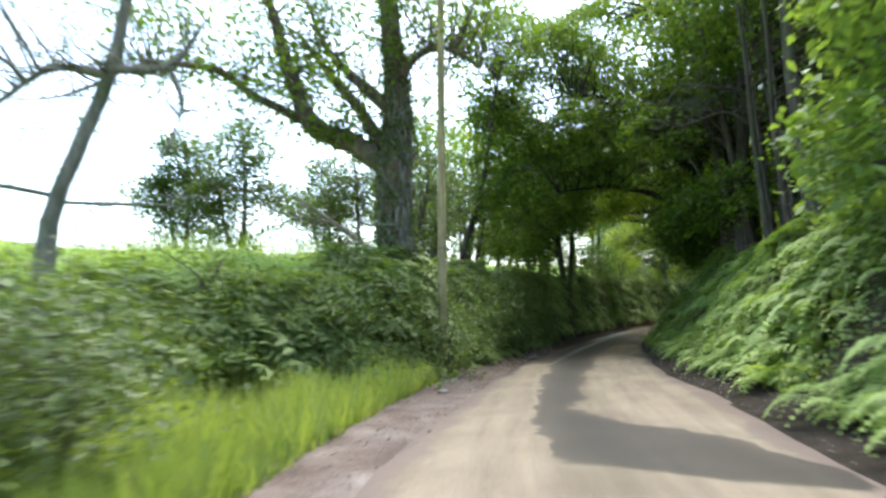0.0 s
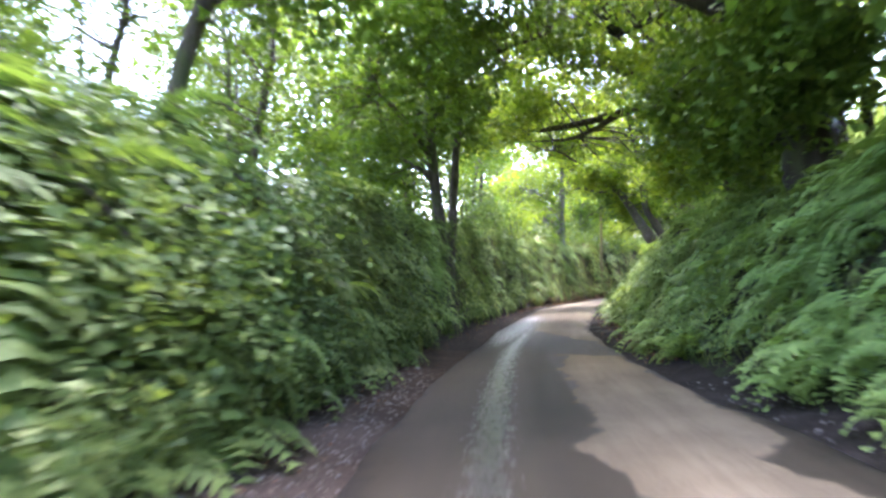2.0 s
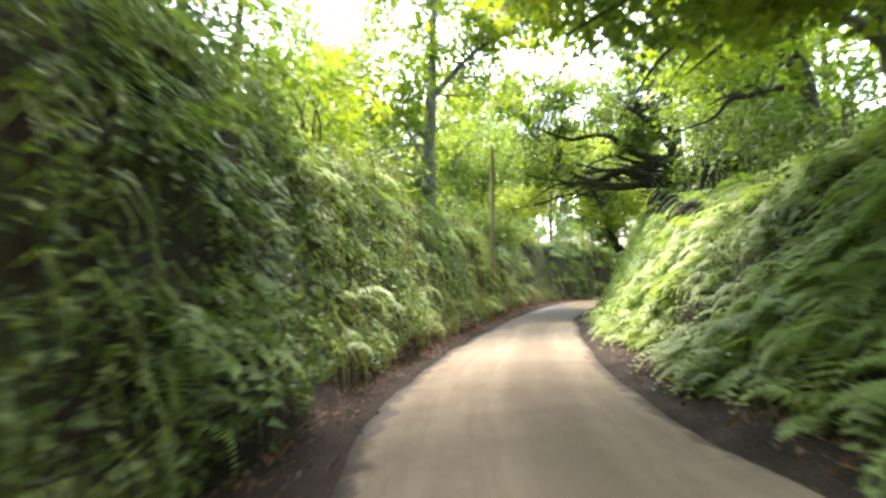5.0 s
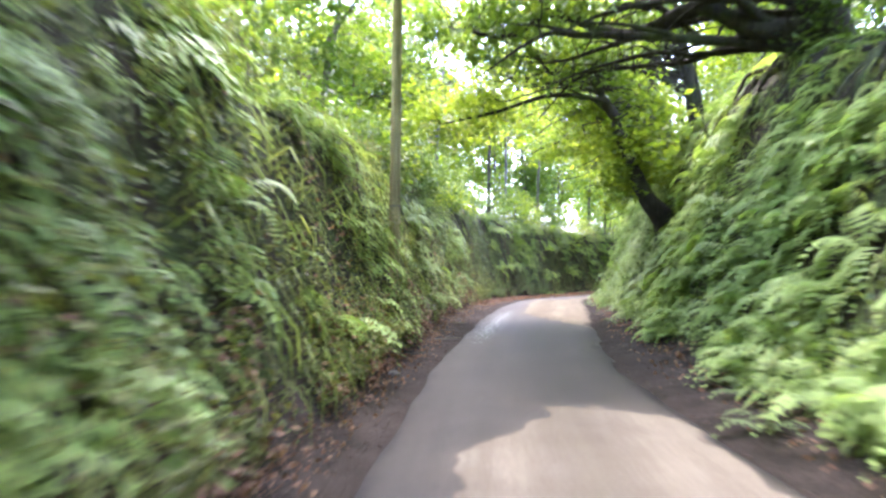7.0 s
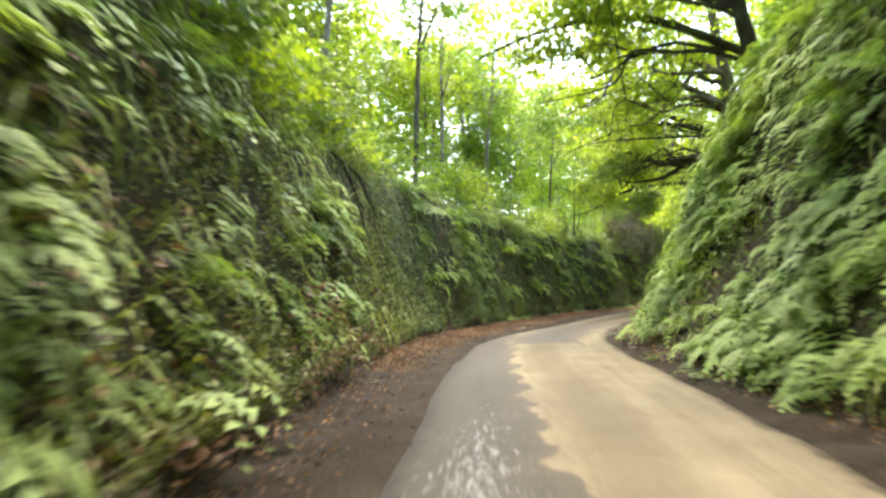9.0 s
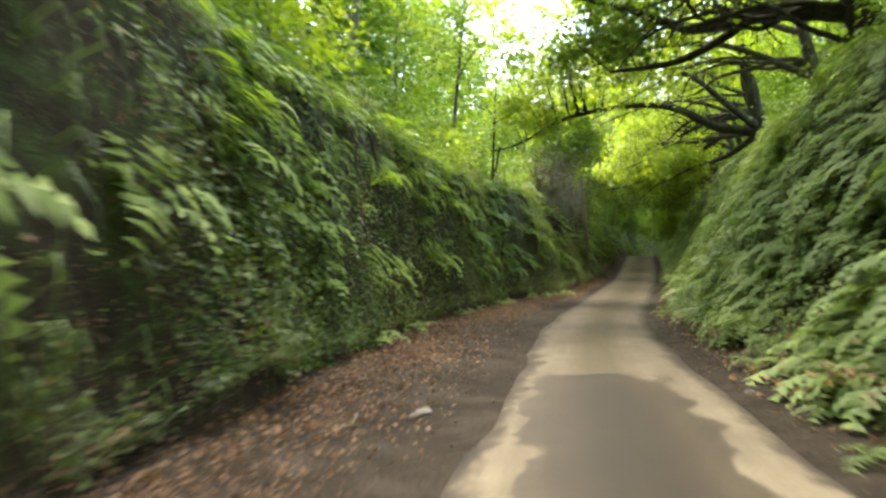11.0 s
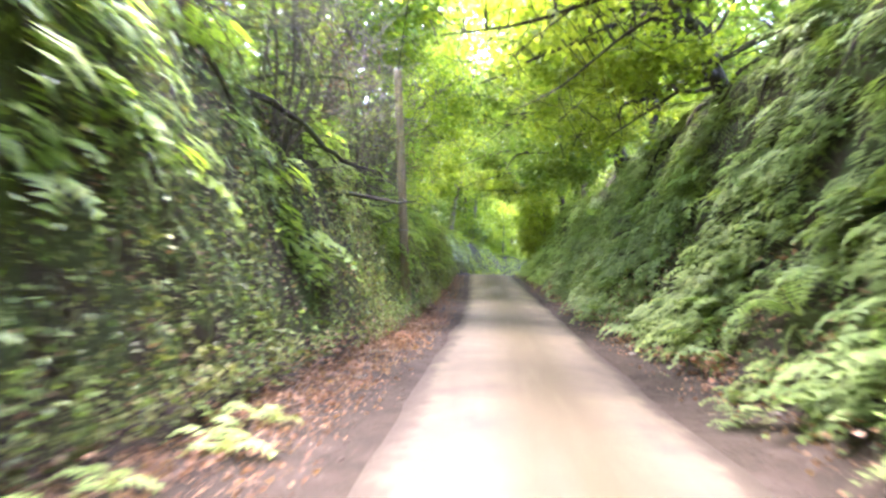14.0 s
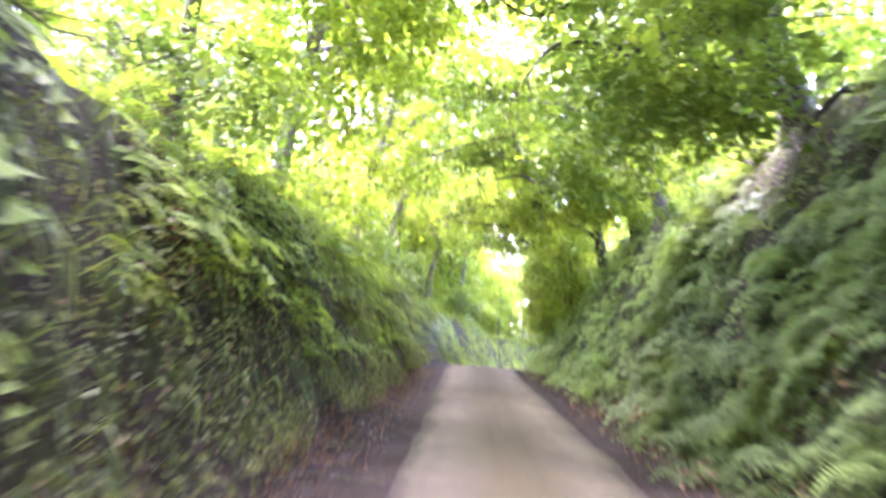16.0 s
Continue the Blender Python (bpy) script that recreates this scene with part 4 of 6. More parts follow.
for k, (s, u, r, tilt) in enumerate([(26.9, 5.3, 0.3, 0.5), (24.7, 5.5, 0.26, -0.3), (28.6, 6.1, 0.24, 0.2), (22.4, 6.4, 0.22, 0.3), (32.6, 5.8, 0.26, -0.6)]):
    b = float(rise(s, u))
    tree("alder_tree", "stout grey-brown trunk with several upright stems in the dark coppice", [(s, u, b - 0.3, r), (s - 0.1, u - 0.1, b + 1.4, r * 0.85), (s + 0.1, u - 0.3 * tilt, b + 4, r * 0.75), (s, u - tilt, b + 7.5, r * 0.5), (s + 0.2, u - 1.5 * tilt, b + 12, r * 0.15)],
         stems=[[(s + 0.4, u + 0.3, b - 0.3, r * 0.6), (s + 0.7, u + 0.2, b + 3.5, r * 0.5), (s + 1.1, u - 0.3, b + 9.5, r * 0.15)], [(s - 0.4, u + 0.2, b - 0.3, r * 0.5), (s - 0.9, u - 0.3, b + 3.0, r * 0.42), (s - 1.6, u - 1.2, b + 8.5, r * 0.12)]],
         limbs=limb_fan(340 + k, s, u - 0.2, b + 3.4, r * 0.32, 4, 4.2, 0.0, 0.2, 2.4, 1.0),
         clouds=[(s, u - 1.2, b + 6.8, 2.6, 1.9, 1.6, 22), (s, u, b + 9.5, 2.6, 2.4, 2.2, 40), (s + 0.6, u - 1.4, b + 2.0, 1.8, 0.9, 0.9, 12)], bark=BARK, leaf=LEAF, leaf_size=0.13, per=90, simple=True, seed=620 + k, twigs=40, group="coppice stems")
_rng = np.random.default_rng(6)
for k in range(7):
    s, u = 15.0 + k * 2.4 + _rng.uniform(-0.6, 0.6), 10.2 + 2.6 * (k % 2) + _rng.uniform(-0.5, 0.8)
    b, hh, r = float(rise(s, u)), _rng.uniform(10, 13), _rng.uniform(0.12, 0.2)
    tree("woodland_tree", "dark leafy tree in the wood behind the coppice", [(s, u, b - 0.3, r), (s + 0.2, u + 0.1, b + hh * 0.35, r * 0.8), (s, u - 0.1, b + hh * 0.7, r * 0.5), (s, u, b + hh, r * 0.15)],
         clouds=[(s, u, b + hh * 0.5, 2.6, 2.2, hh * 0.46, 150)], bark=BARK, leaf=LEAF, leaf_size=0.2, per=52, seed=640 + k, simple=True, spray=(0.6, 0.6, 0.26), group="wood behind the coppice", bough=0.35)
tree("maple_sapling", "young maple with large bright lobed leaves over the ferny bank", [(10.2, 5.2, 2.4, 0.06), (10.0, 4.9, 3.6, 0.05), (9.8, 4.6, 5.0, 0.035), (9.7, 4.3, 6.8, 0.015)],
     limbs=[[(9.9, 4.7, 4.2, 0.03), (9.7, 4.1, 4.5, 0.02), (9.5, 3.6, 4.3, 0.008)]], clouds=[(9.5, 4.5, 4.9, 0.9, 0.7, 1.2, 40), (9.6, 4.0, 3.3, 0.7, 0.4, 0.6, 16), (11.4, 4.7, 3.6, 0.9, 0.5, 0.6, 22)],
     bark=BARK, leaf=LEAF_MAPLE, leaf_size=0.13, per=44, seed=41, spray=(0.24, 0.24, 0.2), category="sapling")
tree("leaning_tree", "crooked tree leaning from the bank across the lane", [(49.4, 4.5, 2.2, 0.26), (50.2, 4.0, 3.1, 0.2), (51.8, 3.6, 4.0, 0.17), (53.2, 2.9, 5.3, 0.15), (54.6, 2.7, 6.0, 0.135), (56.2, 2.0, 7.0, 0.12), (56.5, 1.6, 8.2, 0.09), (56.2, 1.3, 9.2, 0.06), (56.8, 0.8, 11, 0.02)],
     stems=[[(49.8, 4.7, 2.4, 0.2), (50.6, 4.4, 3.4, 0.17), (51.0, 4.0, 4.3, 0.14), (52.5, 3.9, 6.2, 0.1), (53.2, 3.4, 9.0, 0.03)]],
     limbs=[[(56.0, 2.05, 6.9, 0.09), (55.2, 1.2, 6.9, 0.065), (54.0, 0.2, 7.5, 0.05), (53.4, -0.6, 7.6, 0.03), (52.4, -1.6, 8.2, 0.01)], [(53.6, 2.9, 5.6, 0.07), (54.6, 2.0, 5.5, 0.05), (56.0, 0.8, 5.9, 0.03), (57.2, -0.6, 5.8, 0.01)], [(56.4, 1.7, 7.9, 0.06), (57.6, 0.6, 8.4, 0.04), (59, -0.8, 8.3, 0.015)]],
     clouds=[(57.0, 1.2, 9.0, 3.4, 2.6, 2.0, 110), (54.2, -1.6, 9.2, 2.5, 2.6, 1.5, 84), (59, 1.6, 7.2, 2.6, 1.6, 1.3, 60), (53, 4.2, 9.2, 3.0, 2.4, 2.0, 80), (52.2, 2.6, 6.2, 1.8, 1.2, 0.7, 36), (54.5, 3.6, 4.8, 1.8, 0.9, 0.7, 30)], bark=BARK, leaf=LEAF_LIME, leaf_size=0.14, per=109, simple=True, seed=42, twigs=40)
tree("beech_tree", "large tree with thick mossy limbs reaching over the lane", [(44.2, 6.6, 3.6, 0.34), (44.2, 6.3, 5.0, 0.29), (44.0, 5.8, 7.0, 0.25), (43.9, 5.2, 10.5, 0.16), (44, 4.6, 14, 0.06)],
     limbs=[[(43.8, 5.5, 6.6, 0.22), (44.8, 3.6, 7.2, 0.18), (46.5, 1.8, 7.3, 0.14), (48.3, -0.4, 7.5, 0.09), (49.4, -2.4, 8.0, 0.03)], [(43.8, 5.4, 7.2, 0.2), (44.5, 3.4, 8.4, 0.15), (45.5, 1.0, 9.2, 0.08), (46.5, -1.5, 9.0, 0.03)], [(45.6, 2.8, 7.2, 0.1), (46.4, 1.2, 6.7, 0.07), (47.6, -0.4, 6.9, 0.03)]],
     clouds=[(45, 1.6, 9.4, 3.6, 3.4, 1.8, 150), (43.5, 5, 12, 4.0, 3.5, 2.4, 100), (47.2, -1.8, 8.3, 2.4, 2.4, 1.3, 96), (41.5, 5.2, 7.2, 2.5, 1.6, 1.6, 70), (37.5, 4.2, 8.5, 3.2, 2.6, 2.0, 110), (45, 8.0, 8.4, 3.2, 2.0, 2.2, 70), (40.0, 7.4, 8.6, 2.6, 1.8, 1.6, 30), (48.5, 5.2, 5.4, 2.2, 1.5, 0.9, 60), (43.4, 4.6, 5.2, 1.8, 1.0, 0.9, 44)], bark=BARK, leaf=LEAF_LIME, leaf_size=0.13, per=121, simple=True, seed=43)
tree("beech_tree", "old beech with massive dark roots and low spreading limbs", [(79.7, 6.5, 4.9, 0.46), (79.6, 6.2, 5.9, 0.38), (79.5, 6.1, 7.2, 0.32), (79.3, 5.9, 10, 0.22), (79, 5.4, 14, 0.07)],
     limbs=[[(79.6, 6.1, 5.9, 0.22), (79.2, 4.9, 5.7, 0.19), (79.0, 3.8, 6.1, 0.16), (79.4, 2.6, 5.8, 0.13), (80, 1.2, 6.5, 0.09), (80.6, 0.2, 6.3, 0.06), (81, -1.0, 6.7, 0.02)], [(79.6, 6.0, 6.6, 0.2), (78.6, 4.6, 6.7, 0.15), (78.2, 3.2, 7.6, 0.11), (77.8, 1.6, 7.5, 0.07), (77.6, 0.0, 8.2, 0.02)], [(79.4, 6.0, 7.0, 0.17), (77.6, 5.2, 7.7, 0.12), (75.5, 4.2, 8.0, 0.04)],
            [(79.4, 6.5, 5.0, 0.32), (77.0, 6.0, 4.7, 0.27), (74.4, 5.8, 4.1, 0.2), (71.4, 5.9, 3.5, 0.1)], [(79.8, 6.2, 5.1, 0.34), (81.0, 5.5, 4.6, 0.25), (82.4, 5.0, 4.1, 0.17), (84.0, 4.7, 3.8, 0.08)]] + limb_fan(301, 79.5, 5.9, 5.3, 0.15, 8, 5.8, 0.8, 0.4, 2.6, 0.4),
     clouds=[(78.6, 2.4, 8.8, 4.0, 3.2, 1.6, 80), (78.5, 6, 12, 4.0, 3.4, 2.4, 80), (74.5, 6.6, 8.8, 3.4, 2.0, 2.4, 60), (81, -0.6, 7.6, 2.4, 1.8, 1.0, 36), (77.6, 0.0, 9.4, 2.6, 2.4, 0.9, 56), (81.6, 1.5, 6.6, 2.6, 2.6, 0.5, 34), (72, 8.2, 6.4, 3.0, 1.6, 1.8, 70), (78.2, 4.6, 7.8, 1.6, 1.1, 0.9, 34)], bark=BARK_DARK, leaf=LEAF, leaf_size=0.13, per=100, simple=True, seed=44, twigs=60)
tree("slope_tree", "slim dark tree rising from the fern slope with level branches", [(84.5, 4.0, 2.4, 0.24), (83.9, 3.4, 3.1, 0.2), (84.2, 3.0, 4.2, 0.165), (84.6, 2.75, 5.2, 0.15), (84.8, 2.3, 6.4, 0.12), (85.0, 2.0, 9.5, 0.03)],
     limbs=[[(84.6, 2.6, 5.7, 0.075), (84.4, 1.2, 5.9, 0.06), (84.2, -0.4, 5.5, 0.045), (84.4, -1.8, 5.3, 0.015)], [(84.8, 2.4, 6.2, 0.075), (83.8, 1.0, 6.8, 0.05), (83.0, -0.6, 7.2, 0.02)], [(84.7, 2.4, 6.0, 0.07), (85.9, 1.2, 6.6, 0.045), (87.4, 0, 6.9, 0.02)]] + limb_fan(302, 84.6, 2.7, 5.2, 0.05, 5, 3.6, 0.0, 0.3, 1.8, 0.4),
     clouds=[(84.9, 1.0, 7.8, 3.2, 3.0, 1.4, 100), (85.4, -1.2, 5.9, 2.4, 1.6, 0.8, 50), (87, 3.4, 5.6, 2.0, 1.5, 1.2, 60), (84.4, 3.1, 4.2, 1.0, 0.7, 0.8, 26)], bark=BARK_DARK, leaf=LEAF_LIME, leaf_size=0.13, per=75, simple=True, seed=45)
for k, (s, u, hh, r, n, reach) in enumerate([(57.5, 6.4, 9, 0.2, 70, 4.5), (64.5, 7.6, 10, 0.22, 70, 3.0), (70.5, 8.4, 9, 0.2, 70, 2.4), (89, 5.8, 9, 0.28, 70, 5.0), (95.5, 5.8, 9, 0.22, 80, 5.5), (102.5, 6.0, 9, 0.24, 120, 6.0), (110, 6.2, 9, 0.24, 90, 5.0), (114.5, 6.6, 9, 0.22, 80, 6.0), (124.5, 6.8, 9, 0.22, 90, 6.5), (136.5, 6.5, 9, 0.2, 50, 6.0), (144.5, 6.3, 9, 0.2, 46, 5.5), (155, 5.8, 8, 0.24, 120, 5.5), (169, 5.4, 8.5, 0.24, 120, 6.0), (177, 5.2, 9, 0.24, 90, 6.0), (186, 5.2, 9, 0.24, 90, 6.0)] ):
    b = float(rise(s, u))
    tree("overhanging_tree", "tree on the high bank with long limbs arching over the lane", [(s, u, b - 0.3, r), (s - 0.1, u - 0.3, b + 1.2, r * 0.85), (s - 0.2, u - 0.9, b + hh * 0.45, r * 0.7), (s, u - 1.4, b + hh, r * 0.2)],
         limbs=limb_fan(330 + k, s - 0.1, u - 0.4, b + 1.3, r * 0.4, 4, reach * 0.95, -1.2, 0.9) + [[(s - 0.1, u - 0.4, b + 1.3, r * 0.5), (s - 0.8, u - reach * 0.45, b + 2.2, r * 0.4), (s - 1.6, u - reach * 0.8, b + 2.0, r * 0.25), (s - 2.0, u - reach * 1.15, b + 1.2, r * 0.08)],
                [(s - 0.2, u - 0.8, b + 2.6, r * 0.5), (s + 0.8, u - reach * 0.5, b + 3.8, r * 0.35), (s + 1.2, u - reach, b + 4.0, r * 0.1)]],
         clouds=[(s, u - reach * 0.55, b + 4.3, 3.6, reach * 0.6, 1.6, n), (s - 1.2, u - reach * 0.8, b + 2.0, 2.2, 1.8, 0.7, n // 3), (s, u - 0.5, b + hh * 0.8, 3.6, 3.2, 2.4, n // 4 if 100 < s < 150 else n * 2 // 3)], bark=BARK_DARK if k % 2 else BARK, leaf=LEAF_LIME if k % 3 == 1 or 100 < s < 150 else LEAF, leaf_size=0.125, per=100, seed=130 + k, twigs=8, simple=True)
tree("oak_tree", "dark bank oak with a long limb spanning the lane", [(132.3, 6.4, 6.0, 0.42), (132.2, 6.0, 6.9, 0.36), (132.0, 5.7, 8.0, 0.28), (131.6, 5.2, 10.5, 0.18), (131.4, 5, 13, 0.06)],
     limbs=[[(132.1, 5.9, 6.7, 0.22), (132, 4.4, 6.9, 0.18), (131.9, 2.8, 7.7, 0.15), (131.8, 1.2, 7.9, 0.12), (131.6, -1.4, 7.5, 0.08), (131.3, -3.6, 6.4, 0.04), (131, -5.2, 6.1, 0.015)],
            [(132.1, 5.8, 6.9, 0.18), (130.4, 4.8, 7.3, 0.13), (128.6, 3.2, 8.2, 0.09), (127, 1.2, 8.5, 0.03)], [(132.2, 5.9, 6.6, 0.16), (133.2, 4.8, 5.9, 0.1), (134, 3.6, 5.6, 0.05), (134.5, 2.4, 5.0, 0.02)],
            [(132.2, 5.8, 7.0, 0.16), (134, 4.6, 6.8, 0.12), (136.5, 3.4, 6.1, 0.07), (139, 2.3, 5.3, 0.025)], [(132.2, 5.6, 7.4, 0.14), (134.5, 3.8, 7.4, 0.1), (137.5, 2.2, 6.7, 0.06), (140, 0.9, 5.8, 0.02)]] + limb_fan(311, 132.4, 5.7, 6.4, 0.11, 3, 5.2, 1.5, 0.9, 2.8, 0.4),
     clouds=[(129, -2.5, 10.8, 3.2, 2.6, 1.5, 56), (131, 0.6, 9.2, 3.6, 3.6, 1.3, 110), (131.5, -3.2, 7.6, 2.4, 2.0, 0.9, 40), (131.5, 5, 10.8, 3.6, 3, 2, 70), (134.2, 3.0, 5.8, 1.4, 1.2, 0.6, 24), (139, 1.8, 6.6, 3.0, 2.0, 0.9, 60), (136.5, 3.4, 6.6, 1.8, 1.2, 0.5, 26)], bark=BARK_DARK, leaf=LEAF_LIME, leaf_size=0.13, per=96, simple=True, bough=0.25, seed=46, twigs=70)
tree("oak_tree", "spreading oak on the high bank with thick level limbs", [(118.5, 6.6, 6.0, 0.42), (118.6, 6.2, 7.0, 0.36), (118.6, 5.8, 8.5, 0.28), (118.5, 5.4, 12, 0.1)],
     limbs=[[(118.6, 6.1, 7.0, 0.24), (119.2, 4.6, 7.3, 0.2), (119.6, 2.8, 7.2, 0.14), (119.8, 1.0, 7.9, 0.08), (119.6, -1.0, 8.6, 0.03)], [(119.3, 4.2, 7.3, 0.12), (120.2, 2.6, 6.6, 0.09), (121, 0.8, 6.6, 0.04)], [(118.6, 6.0, 7.4, 0.2), (117.4, 4.0, 8.6, 0.12), (116.6, 1.8, 9.2, 0.05)]] + limb_fan(312, 118.6, 6.0, 6.4, 0.12, 4, 5.4, 1.0, 0.6, 2.6, 0.5),
     clouds=[(121, -2.0, 10.8, 3.4, 2.6, 1.4, 64), (119, 1.6, 9.0, 3.4, 3.2, 1.2, 80), (118.5, 5.2, 11, 3.4, 3, 1.8, 60), (120.5, 0.4, 7.4, 1.6, 1.6, 0.6, 24)], bark=BARK_DARK, leaf=LEAF, leaf_size=0.13, per=96, simple=True, bough=0.25, seed=47, twigs=70)
tree("oak_tree", "leaning tree on the high bank with fan-like drooping branches", [(148.2, 6.1, 5.5, 0.26), (148.1, 5.7, 6.2, 0.22), (147.6, 5.0, 7.3, 0.18), (147, 4.0, 8.6, 0.13), (146.5, 3, 11, 0.05)],
     limbs=[[(148, 5.4, 6.4, 0.1), (149.5, 4.0, 6.2, 0.07), (151.5, 2.6, 5.4, 0.02)], [(147.8, 5.2, 6.9, 0.11), (147, 3.6, 7.1, 0.09), (146, 1.8, 6.6, 0.06), (145.5, 0.4, 5.9, 0.02)], [(147.4, 4.6, 7.8, 0.1), (146, 3.0, 7.9, 0.07), (144.5, 1.0, 7.4, 0.03)], [(148, 5.5, 6.5, 0.09), (146.4, 4.6, 6.3, 0.06), (144.6, 3.4, 5.9, 0.02)]] + limb_fan(313, 148.0, 5.4, 6.3, 0.1, 7, 4.6, -2.2, 1.3, 2.0, 0.6),
     clouds=[(151, 2.6, 6.2, 3.4, 2.0, 1.2, 90), (146.5, 2.2, 8.6, 3.2, 3.0, 1.5, 110), (146, 1.6, 6.5, 2.2, 1.8, 0.6, 36), (147.5, 5, 10.5, 3, 2.6, 1.8, 60)], bark=BARK_DARK, leaf=LEAF_LIME, leaf_size=0.13, per=96, simple=True, bough=0.25, seed=48, twigs=70)
tree("oak_tree", "gnarled oak with knotted mossy roots gripping the bank", [(161, 5.8, 5.4, 0.34), (160.9, 5.4, 6.6, 0.28), (160.6, 4.9, 8.2, 0.2), (160.2, 4.2, 11.5, 0.07)],
     limbs=[[(160.8, 5.3, 6.4, 0.16), (159.8, 4.0, 6.9, 0.12), (158.6, 2.4, 7.4, 0.07), (157.5, 0.6, 7.1, 0.02)], [(160.9, 5.5, 5.9, 0.1), (159.4, 4.6, 6.1, 0.06), (157.6, 3.9, 5.4, 0.02)], [(160.7, 5.0, 7.4, 0.12), (159.6, 3.4, 8.4, 0.08), (158.4, 1.4, 8.6, 0.03)]] + limb_fan(314, 160.8, 5.3, 6.2, 0.11, 7, 5.0, -2.0, 1.2, 2.0, 0.6),
     clouds=[(158, 2.8, 5.9, 3.4, 1.8, 1.2, 90), (164, 3.0, 5.8, 2.6, 1.6, 1.1, 60), (159, 2.0, 8.8, 3.2, 3.0, 1.4, 120), (160, 5, 10.4, 3, 2.6, 1.8, 60)], bark=BARK_DARK, leaf=LEAF, leaf_size=0.13, per=96, simple=True, bough=0.25, seed=49, twigs=50)

tree("overhanging_tree", "crooked bank tree with long bare dark limbs drooping over the lane", [(142.8, 6.6, 6.2, 0.22), (142.6, 6.3, 7.2, 0.18), (142.3, 5.8, 9, 0.1), (142, 5.2, 11.5, 0.03)],
     limbs=[[(142.7, 6.4, 6.6, 0.12), (142.0, 5.4, 6.9, 0.1), (141.4, 4.3, 6.5, 0.08), (141.2, 3.2, 5.9, 0.065), (141.0, 2.0, 5.9, 0.05), (140.9, 0.5, 5.35, 0.03), (141.2, -1.0, 5.2, 0.01)], [(142.6, 6.2, 7.1, 0.11), (141.0, 4.8, 7.0, 0.085), (139.6, 3.4, 7.4, 0.06), (138.6, 1.8, 7.0, 0.04), (137.8, 0.2, 7.0, 0.012)],
            [(141.3, 3.8, 6.2, 0.05), (142.4, 2.4, 5.8, 0.035), (143.6, 1.2, 5.0, 0.02), (144.4, 0.2, 4.6, 0.008)], [(141.0, 2.2, 5.9, 0.035), (140.2, 1.2, 6.4, 0.025), (139.4, 0.0, 6.3, 0.008)], [(142.7, 6.3, 6.5, 0.09), (144.2, 5.0, 6.1, 0.06), (146.0, 3.6, 5.2, 0.03), (147.4, 2.6, 4.6, 0.01)]],
     clouds=[(140.6, 2.0, 8.4, 2.8, 2.8, 0.8, 60), (141.4, 0.4, 6.3, 1.8, 1.8, 0.4, 30), (142, 5.4, 10.2, 3.0, 2.6, 1.6, 70), (145.4, 3.4, 5.9, 1.8, 1.2, 0.5, 30)], bark=BARK_DARK, leaf=LEAF_LIME, leaf_size=0.12, per=90, simple=True, seed=555, twigs=110)
for k, s in enumerate((173.0, 182.5, 192.0)):
    b = float(rise(s, 5.5))
    tree("overhanging_tree", "low-spreading tree drooping its boughs over the far lane", [(s, 5.6, b - 0.3, 0.26), (s - 0.2, 5.3, b + 1.0, 0.22), (s - 0.4, 4.6, b + 3.2, 0.17), (s - 0.4, 3.6, b + 7.0, 0.05)],
         limbs=[[(s - 0.2, 5.2, b + 1.0, 0.12), (s - 1.0, 3.8, b + 1.6, 0.08), (s - 2.0, 2.0, b + 1.0, 0.03)], [(s - 0.2, 5.2, b + 1.3, 0.12), (s + 1.2, 3.6, b + 1.8, 0.08), (s + 2.4, 1.8, b + 1.2, 0.03)], [(s - 0.4, 4.7, b + 3.0, 0.11), (s - 1.0, 2.6, b + 4.6, 0.08), (s - 1.4, 0.2, b + 5.0, 0.03)]],
         clouds=[(s, 2.7, b + 1.7, 3.6, 2.2, 1.5, 100 if s < 178 else 80), (s - 0.5, 4.6, b + 1.2, 3.2, 1.4, 1.0, 40), (s, 0.6, b + 5.2, 3.4, 2.8, 1.6, 76 if s < 178 else 60)], bark=BARK_DARK, leaf=LEAF_LIME, leaf_size=0.13, per=96, simple=True, seed=560 + k, twigs=20)


# ---------------------------------------------------------------- bank foliage
def scatter_bank(rng, n, s0, s1, side, low=-0.1, high=1.25):
    """Random places on a bank: low at its foot, 1 at its top."""
    s = rng.uniform(s0, s1, n)
    k = rng.uniform(low, high, n)
    if side < 0:
        u = foot_left(s) - k * run_left(s)
    else:
        u = foot_right(s) + k * run_right(s)
    return s, u, k


def under_beech(s, k, side):
    """The bare overhung earth below the old beech and a few like hollows along the high bank."""
    if side < 0:
        return np.zeros(len(s), bool)
    hollow = np.zeros(len(s), bool)
    for s0, s1, k0 in ((55, 83, 0.76), (35, 48, 0.86), (128, 134, 0.8), (143, 151, 0.72), (155, 163, 0.7)):
        hollow |= (s > s0 + 1.2 * np.sin(k * 9)) & (s < s1 + np.sin(k * 11)) & (k > k0 + 0.07 * np.sin(s * 1.9) + 0.05 * np.sin(s * 4.3)) & (k < 1.08)
    return hollow


def slope_normal(s, u):
    e = 0.12
    p, a, b = ground_at(s, u), ground_at(s + e, u), ground_at(s, u + e)
    nrm = np.cross(b - p, a - p)
    nrm *= np.sign(nrm[:, 2:3])
    return p, nrm / np.linalg.norm(nrm, axis=1)[:, None]


